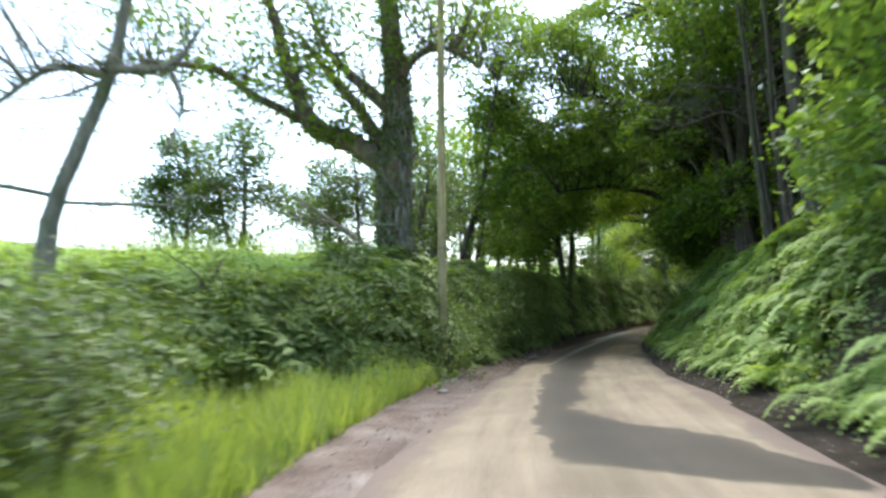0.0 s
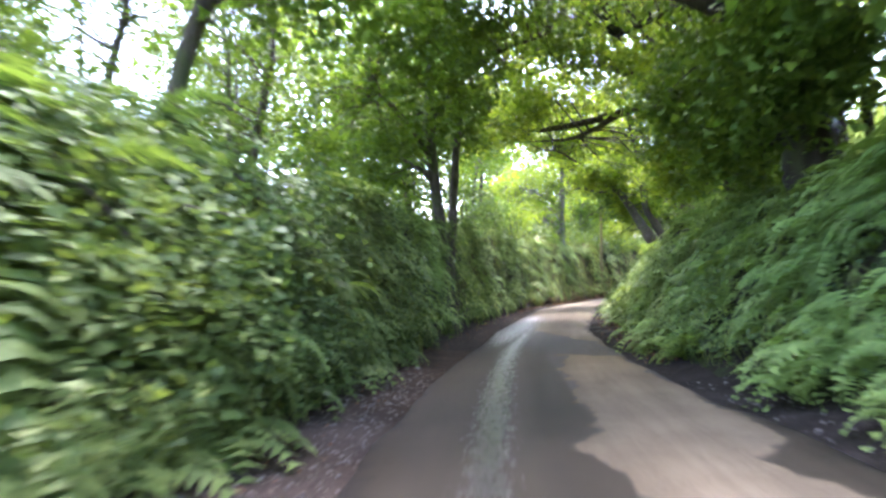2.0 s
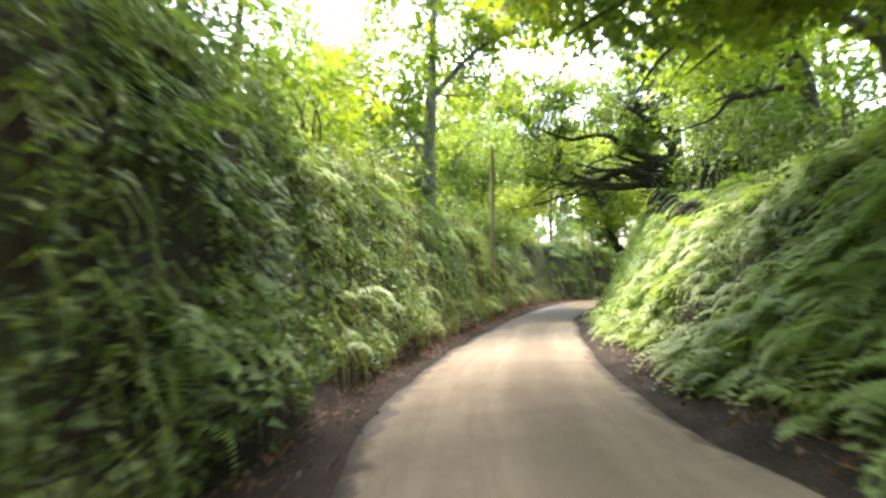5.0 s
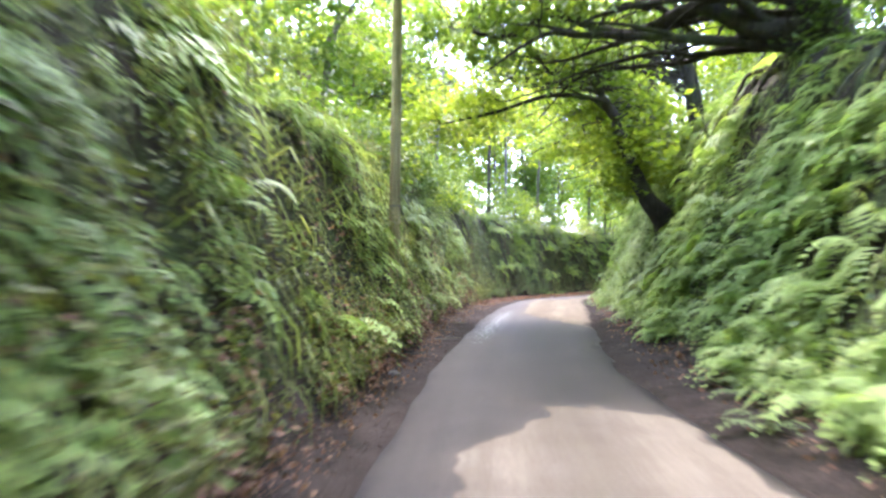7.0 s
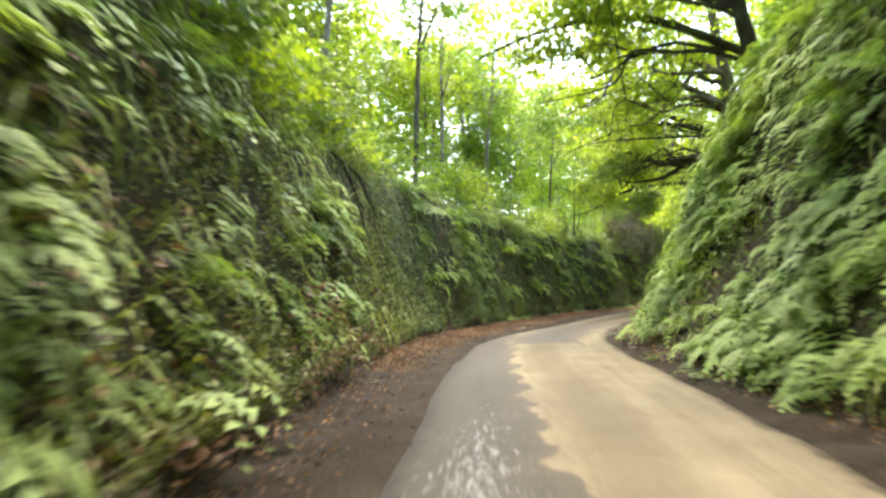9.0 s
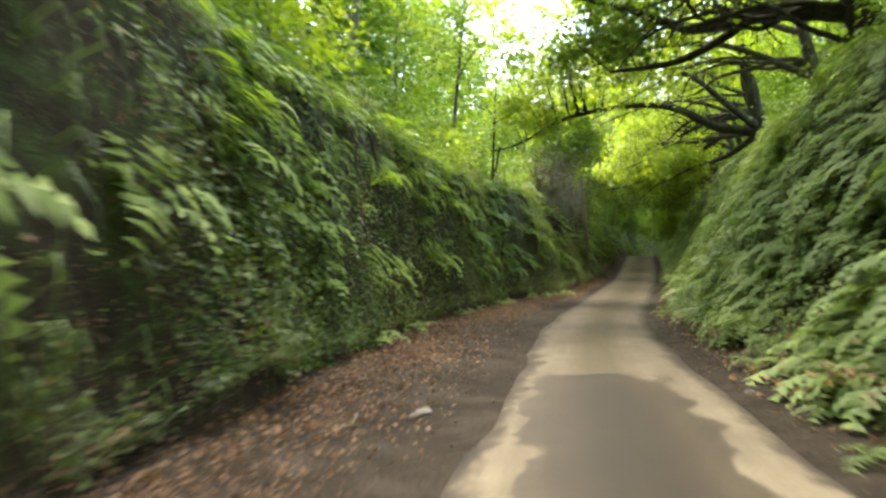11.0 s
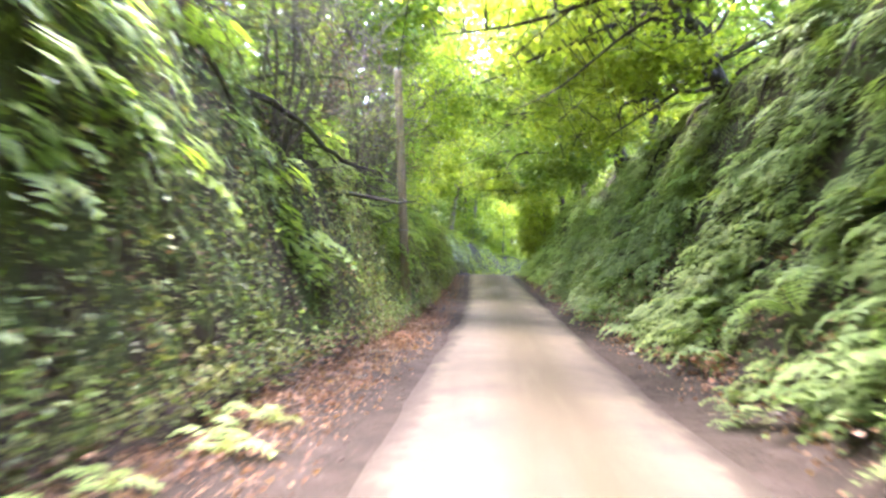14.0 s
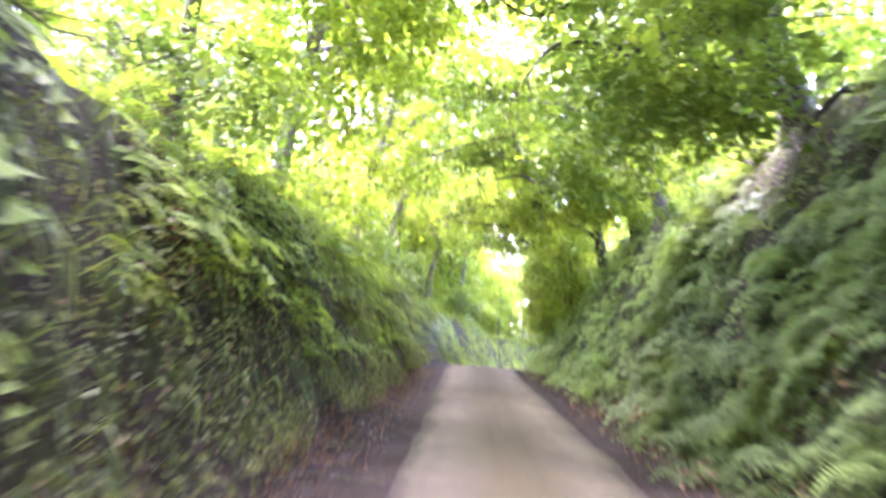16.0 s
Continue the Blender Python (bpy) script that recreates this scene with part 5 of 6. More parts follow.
def bank_leaves(name, label, side, s0, s1, count, size, mat, seed, low=-0.05, high=1.4, lift=0.16, category="ivy", lip=0.0, gaps=-0.8, bulge=1.0):
    rng = np.random.default_rng(seed)
    s, u, k = scatter_bank(rng, count, s0, s1, side, low, high)
    hollow = (np.abs(k - 0.8) < 0.12 + 0.06 * _wave(s * 0.8, s * 0.3)) & (_wave(s * 0.35, 0 * s + 1.0) > -0.25) & (rng.random(count) < lip)
    hollow |= under_beech(s, k, side) & (rng.random(count) < 0.85)
    s, u = s[~hollow], u[~hollow]
    count = len(s)
    bare = _wave(s * 0.5 + seed, u * 0.8) + 0.6 * _wave(s * 1.7, u * 2.3) + rng.normal(size=count) * 0.15
    s, u = s[bare > gaps], u[bare > gaps]
    count = len(s)
    # clumps: denser and prouder in patches
    lump = _wave(s * 1.1 + seed, u * 2.0)
    p, nrm = slope_normal(s, u)
    p = p + nrm * (lift * np.abs(rng.normal(size=count)) + bulge * (0.16 * np.clip(lump, 0, 2) + 0.3 * np.clip(_wave(s * 0.45 + 2 * seed, u * 1.1), 0, 2)))[:, None]
    n = count
    out = nrm * 0.8 + rng.normal(size=(n, 3)) * 0.55 + [0, 0, 0.35]
    out /= np.linalg.norm(out, axis=1)[:, None]
    d = rng.normal(size=(n, 3)) * 0.8 + [0, 0, -0.5]
    d -= (d * out).sum(1)[:, None] * out
    d /= np.linalg.norm(d, axis=1)[:, None] + 1e-9
    side_v = np.cross(out, d)
    sz = (size * rng.uniform(0.55, 1.5, n))[:, None]
    v = np.empty((n, 4, 3))
    v[:, 0] = p
    v[:, 1] = p + d * sz * 0.42 + side_v * sz * 0.5 + out * sz * 0.12
    v[:, 2] = p + d * sz
    v[:, 3] = p + d * sz * 0.42 - side_v * sz * 0.5 + out * sz * 0.12
    v = np.ascontiguousarray(v[:, 1:]).reshape(-1, 3)
    tagged(new(name, mesh_of(name, v, np.arange(3 * n).reshape(n, 3), [mat])), label, category, kind="stuff")


def frond_shape(pairs, rng, full=0.8):
    """One fern frond along +x, about 1 long: a stalk and two rows of slender tapering leaflets, arching over."""
    t = np.linspace(0.14, 0.98, pairs)
    x, z = t * 0.93, 0.42 * np.sin(t * 2.3) - 0.30 * t ** 2.2
    w = 0.25 * np.sin(np.pi * np.clip(t * 0.86 + 0.14, 0, 1)) ** 0.8 + 0.012
    h = 0.5 * 0.9 / pairs * full
    v, f = [], []
    for i in range(pairs):
        for sgn in (-1, 1):
            b = len(v)
            tip = (x[i] + 0.28 * w[i], sgn * w[i], z[i] - 0.16 * w[i] + rng.normal() * 0.01)
            v += [(x[i] - h, 0, z[i]), tip, (x[i] + h, 0, z[i] + 0.004)]
            f.append((b, b + 1, b + 2) if sgn < 0 else (b + 2, b + 1, b))
    tt = np.linspace(0, 0.97, 4)
    for i in range(3):
        b = len(v)
        for q in (tt[i], tt[i + 1]):
            for sgn in (-1, 1):
                v.append((q * 0.93, sgn * 0.009 * (1.2 - q), 0.42 * math.sin(q * 2.3) - 0.30 * q ** 2.2 - 0.004))
        f += [(b, b + 1, b + 3), (b, b + 3, b + 2)]
    return np.array(v), np.array(f)


def fern_shape(fronds, pairs, rng):
    vs, fs, n = [], [], 0
    for i in range(fronds):
        v, f = frond_shape(pairs, rng, 1.05)
        a = 2 * math.pi * i / fronds + rng.uniform(-0.35, 0.35)
        k, tilt = rng.uniform(0.7, 1.1), rng.uniform(-0.25, 0.35)
        c, s_ = math.cos(tilt), math.sin(tilt)
        v = v * k
        v = np.stack([v[:, 0] * c - v[:, 2] * s_, v[:, 1], v[:, 0] * s_ + v[:, 2] * c], -1)
        v = np.stack([v[:, 0] * math.cos(a) - v[:, 1] * math.sin(a), v[:, 0] * math.sin(a) + v[:, 1] * math.cos(a), v[:, 2]], -1)
        vs.append(v)
        fs.append(f + n)
        n += len(v)
    return np.concatenate(vs), np.concatenate(fs)


def place_ferns(s, u, scale, rng, pairs=8, fronds=6, lean=0.75):
    """Ferns at places of the bank, leaning out with the slope; returns vertices and faces."""
    kinds = [fern_shape(fronds, pairs, rng) for _ in range(5)]
    p, nrm = slope_normal(s, u)
    up = nrm * lean + np.array([0, 0, 1 - lean * 0.55])
    up /= np.linalg.norm(up, axis=1)[:, None]
    a = rng.normal(size=p.shape)
    a -= (a * up).sum(1)[:, None] * up
    a /= np.linalg.norm(a, axis=1)[:, None]
    b = np.cross(up, a)
    pick = rng.integers(0, 5, len(s))
    vs, fs, n = [], [], 0
    for k in range(5):
        i = np.where(pick == k)[0]
        v, f = kinds[k]
        w = p[i][:, None] + scale[i][:, None, None] * (v[None, :, 0:1] * a[i][:, None] + v[None, :, 1:2] * b[i][:, None] + v[None, :, 2:3] * up[i][:, None])
        w[..., 2] -= 0.10 * scale[i][:, None] * (v[None, :, 0] ** 2 + v[None, :, 1] ** 2)
        vs.append(w.reshape(-1, 3))
        fs.append((f[None] + (np.arange(len(i)) * len(v))[:, None, None]).reshape(-1, 3) + n)
        n += len(i) * len(v)
    return np.concatenate(vs), np.concatenate(fs)


def fern_field(label, side, s0, s1, count, seed, low, high, size=(0.45, 0.85), mat=FERN, pairs=8, fronds=6):
    rng = np.random.default_rng(seed)
    s, u, k = scatter_bank(rng, count * 3, s0, s1, side, low, high)
    keep = (_wave(s * 0.6 + seed, u * 0.9) + rng.normal(size=len(s)) * 0.7 - 9 * under_beech(s, k, side)).argsort()[-count:]
    s, u = s[keep], u[keep]
    v, f = place_ferns(s, u, rng.uniform(*size, count), rng, pairs, fronds)
    tagged(new("ferns", mesh_of("ferns", v, f, [mat])), label, "ferns", kind="stuff")


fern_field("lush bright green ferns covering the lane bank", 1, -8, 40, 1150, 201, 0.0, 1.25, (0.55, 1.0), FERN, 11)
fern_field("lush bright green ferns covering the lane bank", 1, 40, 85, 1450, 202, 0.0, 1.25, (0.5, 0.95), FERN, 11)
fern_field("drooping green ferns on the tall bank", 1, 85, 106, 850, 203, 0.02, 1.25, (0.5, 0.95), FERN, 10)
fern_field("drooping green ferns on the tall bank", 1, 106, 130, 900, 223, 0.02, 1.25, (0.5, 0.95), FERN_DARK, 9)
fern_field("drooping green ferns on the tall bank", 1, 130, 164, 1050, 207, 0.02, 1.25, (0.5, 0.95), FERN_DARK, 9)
fern_field("green ferns on the bank towards the crest", 1, 164, 192, 420, 225, 0.02, 1.2, (0.6, 1.0), FERN, 5, 5)
fern_field("green ferns crowding the foot of the low bank", -1, 15, 34, 300, 224, 0.0, 0.9, (0.5, 0.9), FERN_DARK, 10)
fern_field("tall arching ferns and bracken on the low bank", -1, 6, 34, 420, 204, 0.35, 1.5, (0.7, 1.3), FERN_DARK)
fern_field("scattered ferns on the shaded bank", -1, 34, 97, 500, 205, 0.15, 1.3, (0.4, 0.85))
fern_field("big bright ferns hanging from the ivy bank", -1, 104, 190, 410, 206, 0.3, 1.35, (0.5, 1.15), FERN_LIME)
fern_field("small ferns and seedlings spreading over the soil shoulder", -1, 112, 136, 26, 208, -0.3, 0.15, (0.3, 0.5))
fern_field("small ferns spreading over the soil shoulder", 1, 60, 160, 60, 209, -0.22, 0.05, (0.3, 0.5), FERN_DEEP)
bank_leaves("ivy", "leafy hedge bank beyond the bend", -1, 186, 240, 30000, 0.14, LEAF_LIME, 216, -0.05, 1.8)
bank_leaves("ivy", "leafy hedge bank beyond the bend", 1, 186, 240, 16000, 0.14, LEAF_LIME, 217, 0.0, 1.5)
bank_leaves("ivy", "trailing ivy and bramble on the low bank", -1, -6, 60, 80000, 0.068, BRAMBLE, 211, -0.1, 1.25, gaps=-0.5, bulge=1.5)
bank_leaves("ivy", "thick bramble and ivy leaves at the foot of the low bank", -1, 2, 32, 24000, 0.075, BRAMBLE, 220, -0.08, 0.8, 0.3, gaps=-0.2, bulge=1.6)
bank_leaves("ivy", "dense dark ivy on the steep bank", -1, 60, 100, 84000, 0.056, BANK_IVY, 212, -0.05, 1.5, lip=0.9, gaps=-0.45)
bank_leaves("ivy", "thin straggling ivy on the bare earth bank", -1, 99, 113, 40000, 0.06, IVY, 221, -0.05, 1.5, 0.12, lip=0.9, gaps=-0.55)
bank_leaves("moss", "tufts of moss and seedlings on the bare earth bank", -1, 60, 150, 60000, 0.03, BRAMBLE, 222, -0.02, 1.2, 0.03, "moss", 0.2, -0.3)
bank_leaves("ivy", "dense dark ivy on the tall bank", -1, 112, 190, 112000, 0.056, BANK_IVY, 213, -0.05, 1.5, lip=0.9, gaps=-0.6)
bank_leaves("bramble", "fresh bramble and nettle leaves among the ivy", -1, 108, 150, 20000, 0.055, FERN_DARK, 227, -0.05, 1.4, 0.25, "bramble", 0.6, -0.2)
bank_leaves("dead_leaves", "brown dead leaves and bracken caught on the steep bank", -1, 60, 165, 26000, 0.06, DRY, 218, -0.1, 1.2, 0.08, "dead leaves", 0.3, 0.2)
bank_leaves("dead_leaves", "pale brown dead bracken and leaves at the foot of the ivy bank", -1, 54, 96, 7000, 0.075, DRY, 226, -0.1, 0.32, 0.07, "dead leaves", 0.0, -0.2)
bank_leaves("dead_leaves", "brown dead leaves lying along the foot of the high bank", 1, 95, 165, 7000, 0.09, DRY, 219, -0.12, 0.35, 0.06, "dead leaves", 0.0, 0.0)
bank_leaves("ivy", "low bramble leaves between the ferns on the bank", 1, -8, 80, 64000, 0.07, BRAMBLE, 214, 0.0, 1.5)
bank_leaves("ivy", "ivy and bramble between the ferns on the bank", 1, 80, 190, 80000, 0.07, BRAMBLE, 215, 0.0, 1.5)


# ---------------------------------------------------------------- verge on the left at the start
def grass_field(label, count, s0, s1, u0, u1, seed, height=0.35, mat=GRASS):
    rng = np.random.default_rng(seed)
    s, u = rng.uniform(s0, s1, count), rng.uniform(u0, u1, count)
    p = ground_at(s, u)
    a = rng.uniform(0, 2 * np.pi, count)
    h = height * rng.uniform(0.5, 1.5, count) * (1 + 0.45 * np.clip(_wave(s * 1.3 + seed, u * 1.7), -1, 1))
    d = np.stack([np.cos(a), np.sin(a), 0 * a], -1)
    w = np.stack([-np.sin(a), np.cos(a), 0 * a], -1) * 0.011
    z = np.array([0, 0, 1.0])
    v = np.empty((count, 3, 3))
    v[:, 0], v[:, 1] = p - w, p + w
    v[:, 2] = p + d * (0.5 * h)[:, None] + z * (0.9 * h)[:, None]
    tagged(new("grass", mesh_of("grass", np.ascontiguousarray(v).reshape(-1, 3), np.arange(3 * count).reshape(-1, 3), [mat])), label, "grass", kind="stuff")


grass_field("long bright green grass on the roadside verge", 42000, -6, 15, -6.2, -2.1, 301, 0.4)
bank_leaves("weeds", "dock and bramble weeds growing through the verge grass", -1, 3, 14, 2600, 0.1, BRAMBLE, 304, -0.75, 0.05, 0.22, "weeds", 0.0, 0.1)
grass_field("tall meadow grass on the field edge", 16000, -4, 45, -16, -6.5, 302, 0.5)
grass_field("rough grass on the steep slope above the lane bank", 14000, 30, 54, 4.9, 13, 303, 0.4)


# ---------------------------------------------------------------- woods behind the banks
_rng = np.random.default_rng(9)
for k in range(34):
    side = -1 if k % 2 else 1
    s = 48 + (k // 2) * 10.0 + _rng.uniform(-2, 2)
    u = side * (9.5 + _rng.uniform(0, 3.0)) if side > 0 else -(10.5 + _rng.uniform(0, 4.0))
    b, hh, r = float(rise(s, u)), _rng.uniform(10, 14) * (1.3 if s > 125 else 1.0), _rng.uniform(0.12, 0.22)
    tree("woodland_tree", "leafy tree in the wood behind the lane bank", [(s, u, b - 0.3, r), (s + 0.2, u + 0.1, b + hh * 0.35, r * 0.8), (s, u - 0.1, b + hh * 0.7, r * 0.5), (s, u, b + hh, r * 0.15)],
         clouds=[(s, u, b + hh * 0.55, 4.6, 3.2, hh * 0.42, 215 if side < 0 and s > 85 else 110)], bark=BARK_PALE if k % 3 else BARK, leaf=(LEAF_LIME, LEAF, LEAF)[k % 3], leaf_size=0.24, per=58, seed=400 + k, simple=True, spray=(0.6, 0.6, 0.26), group="wood behind the lane", bough=0.35)

for k, (s, u) in enumerate([(100, 9.2), (113, 9.4), (122, 9.0), (138, 9.0), (145, 8.6), (152, 8.8), (158, 8.4), (166, 8.6), (174, 8.2)]):
    b, hh = float(rise(s, u)), 9 + 1.5 * (k % 3)
    tree("woodland_tree", "lime-leaved tree standing back from the high bank", [(s, u, b - 0.3, 0.17), (s + 0.2, u - 0.1, b + hh * 0.35, 0.13), (s, u - 0.3, b + hh, 0.03)],
         clouds=[(s, u - 0.3, b + hh * 0.5, 3.4, 2.2, hh * 0.46, 120)], bark=BARK_PALE, leaf=(LEAF_LIME, LEAF)[k % 2], leaf_size=0.2, per=60, seed=680 + k, simple=True, spray=(0.6, 0.6, 0.26), group="wood behind the lane", bough=0.35)
for k in range(11):
    s, u = 186 + (k % 4) * 9 + _rng.uniform(-2, 2), -8.0 - 7.5 * (k // 4) - _rng.uniform(0, 3)
    b, hh, r = float(rise(s, u)), _rng.uniform(9, 13), 0.2
    tree("woodland_tree", "leafy tree closing the view beyond the bend", [(s, u, b - 0.3, r), (s + 0.2, u + 0.1, b + hh * 0.35, r * 0.8), (s, u, b + hh, r * 0.15)],
         clouds=[(s, u, b + hh * 0.42, 4.8, 4.4, hh * 0.5, 170)], bark=BARK, leaf=(LEAF_LIME, LEAF)[k % 2], leaf_size=0.34, per=44, seed=460 + k, simple=True, spray=(0.8, 0.8, 0.4), group="wood beyond the bend", bough=0.3)
for k, (s, u, hh) in enumerate([(177, 3.9, 4.2), (182.5, 3.6, 5.2), (188, 3.6, 5.6), (194, 3.5, 6.0), (202, -3.4, 6.4), (209, -3.2, 7.0)]):
    b = float(rise(s, u))
    tree("hazel_bush", "bushy hazel hanging out over the lane below its crest", [(s, u, b - 0.3, 0.07), (s + 0.1, u, b + hh * 0.4, 0.05), (s, u - 0.2, b + hh * 0.8, 0.015)],
         stems=[[(s + 0.3, u + 0.1, b - 0.3, 0.05), (s + 0.6, u - 0.2, b + hh * 0.35, 0.035), (s + 1.0, u - 0.5, b + hh * 0.7, 0.01)]],
         clouds=[(s, u - 0.3, b + hh * 0.5, 2.6, 1.3, hh * 0.45, 90)], bark=BARK, leaf=LEAF_LIME, leaf_size=0.14, per=60, seed=720 + k, simple=True, group="hazels beyond the crest", category="bush", bough=0.4)

for k, (s, u, hh) in enumerate([(198, 6.2, 7), (204, 6.4, 8), (212, 5.6, 9), (184, 9.0, 9), (193, 9.8, 10), (216, -5.2, 9), (206, -4.9, 8), (197, -5.4, 9), (201, -7.4, 10), (191, -6.6, 9)]):
    b = float(rise(s, u))
    tree("woodland_tree", "low leafy tree crowding the lane beyond its crest", [(s, u, b - 0.3, 0.16), (s + 0.2, u + 0.1, b + hh * 0.35, 0.12), (s, u, b + hh, 0.03)],
         clouds=[(s, u - 0.5, b + hh * 0.45, 3.8, 2.6, hh * 0.46, 130)], bark=BARK, leaf=LEAF_LIME, leaf_size=0.26, per=40, seed=660 + k, simple=True, spray=(0.6, 0.6, 0.3), group="wood beyond the bend", bough=0.3)
for k, (s, u, hh) in enumerate([(163, -4.4, 11), (172, -4.2, 13), (181, -4.4, 14), (191, -4.2, 14), (152, -5.5, 12)]):
    b = float(rise(s, u))
    tree("ash_tree", "tall lime-leaved tree arching over the lane from its bank", [(s, u, b - 0.3, 0.2), (s, u + 0.3, b + 2.5, 0.16), (s, u + 1.0, b + 5.5, 0.13), (s, u + 2.0, b + hh * 0.8, 0.05)],
         limbs=[[(s, u + 0.6, b + 4.0, 0.09), (s - 0.6, u + 2.6, b + 5.6, 0.06), (s - 1.2, u + 5.0, b + 6.2, 0.02)]],
         clouds=[(s, u + 4.2, b + hh * 0.62, 3.6, 3.4, hh * 0.24, 120 if s < 168 else 90), (s, u + 1.5, b + hh * 0.85, 3.4, 3.0, 2.2, 70 if s < 168 else 40), (s, u + 1.0, b + hh * 0.42, 3.4, 2.4, 2.8, 140 if s < 168 else 110)], bark=BARK_PALE, leaf=LEAF_LIME, leaf_size=0.14, per=80, seed=480 + k, simple=True, group="trees over the far lane")
for k, (s, u, hh) in enumerate([(86, -6.6, 6.5), (90.5, -6.2, 7), (94, -7.5, 8.5), (97, -8.5, 9), (102, -10, 10), (108, -9, 11), (113, -10.5, 11), (119, -9.5, 11), (126, -10, 12), (132, -9.5, 12)]):
    b = float(rise(s, u))
    tree("hazel_tree", "bushy hazel filling the wood edge above the bank", [(s, u, b - 0.3, 0.1), (s + 0.2, u + 0.2, b + 3, 0.08), (s, u + 0.4, b + hh * 0.9, 0.03)], stems=[[(s + 0.3, u, b - 0.3, 0.07), (s + 0.9, u + 0.2, b + 3, 0.05), (s + 1.6, u + 0.3, b + hh * 0.7, 0.02)]],
         clouds=[(s, u, b + hh * 0.5, 3.4, 2.4, hh * 0.45, 110)], bark=BARK, leaf=(LEAF, LEAF_LIME)[k % 2], leaf_size=0.15, per=70, seed=490 + k, simple=True, group="hazels above the bank", bough=0.4)


# ---------------------------------------------------------------- poles
def utility_pole(s, u, low, high, lean, radius, seed, wood=TIMBER, label="weathered grey-brown wooden utility pole set in the lane bank"):
    rng = np.random.default_rng(seed)
    base = spot(s, u, low)
    root = new("utility_pole")
    root.location = base
    tagged(root, label, "utility pole", "utility poles")
    top = np.array([lean[0], lean[1], high - low])
    t = Tubes()
    q = np.linspace(0, 1, 16)[:, None] * top
    t.add(np.vstack([[0, 0, -0.6], q]), np.r_[radius * 1.06, np.linspace(radius * 1.05, radius * 0.8, 16)], 16, 0.012, rng)
    part("post", t.mesh("post", wood), root)
    for k in (0.3,):
        band = Tubes()
        c = top * k
        band.add([c - [0, 0, 0.014], c - [0, 0, 0.014], c + [0, 0, 0.014], c + [0, 0, 0.014]], [radius * 0.9, radius * 1.06, radius * 1.06, radius * 0.9], 16)
        part("metal_band", band.mesh("metal_band", STEEL), root, "thin rusty metal band")
    cap = Tubes()
    cap.add([top - [0, 0, 0.02], top + [0, 0, 0.03], top + [0, 0, 0.05]], [radius * 0.9, radius * 0.85, 0.005], 14)
    part("cap", cap.mesh("cap", STEEL), root, "small metal cap")
    return root


utility_pole(17.0, -2.45, 0.3, 9.3, (0.3, 0.1), 0.105, 1)
utility_pole(79.5, -2.15, 0.5, 7.85, (0.37, 0.165), 0.11, 2)
utility_pole(148.0, -2.1, 0.5, 6.4, (-0.25, 0.38), 0.12, 3, TIMBER_BROWN, "dark brown wooden utility pole leaning beside a twiggy thicket")
for a, b, sag in ((spot(17.0, -2.45, 9.2) + Vector((0.3, 0.1, 0)), spot(79.5, -2.15, 7.75) + Vector((0.37, 0.165, 0)), 0.9), (spot(79.5, -2.15, 7.75) + Vector((0.37, 0.165, 0)), spot(148.0, -2.1, 6.3) + Vector((-0.25, 0.38, 0)), 1.0)):
    q = np.linspace(0, 1, 25)[:, None]
    line = q * np.array(b - a) - np.array([0, 0, 4 * sag]) * q * (1 - q)
    wire = Tubes()
    wire.add(line, np.full(25, 0.011), 5)
    ob = new("overhead_cable", wire.mesh("overhead_cable", CABLE))
    ob.location = a
    tagged(ob, "thin black overhead cable slung between two wooden poles", "cable", "overhead cables")


# ---------------------------------------------------------------- litter along the shoulders
def litter(label, count, side, s0, s1, seed, size, mat):
    rng = np.random.default_rng(seed)
    s = rng.uniform(s0, s1, count)
    k = np.clip(rng.beta(3.0, 1.6, count), 0, 1) * 1.25
    e, f = (edge_left(s), foot_left(s)) if side < 0 else (edge_right(s), foot_right(s))
    u = e + (f - e) * k
    p = ground_at(s, u) + [0, 0, 0.012]
    v, q = leaves(p, size, rng, 0.25, -0.1, 0.8, True)
    tagged(new("leaf_litter", mesh_of("leaf_litter", v, q, [mat])), label, "leaf litter", kind="stuff")


litter("brown fallen leaves on the soil shoulder", 19000, -1, 50, 175, 501, 0.055, DRY)
litter("thick reddish brown leaf litter at the foot of the bank", 34000, -1, 94, 150, 504, 0.055, DRY)
litter("brown fallen leaves on the soil shoulder", 11000, 1, 30, 185, 502, 0.07, DRY)
litter("a few brown fallen leaves on the gravel edge", 900, -1, 2, 50, 503, 0.06, DRY)


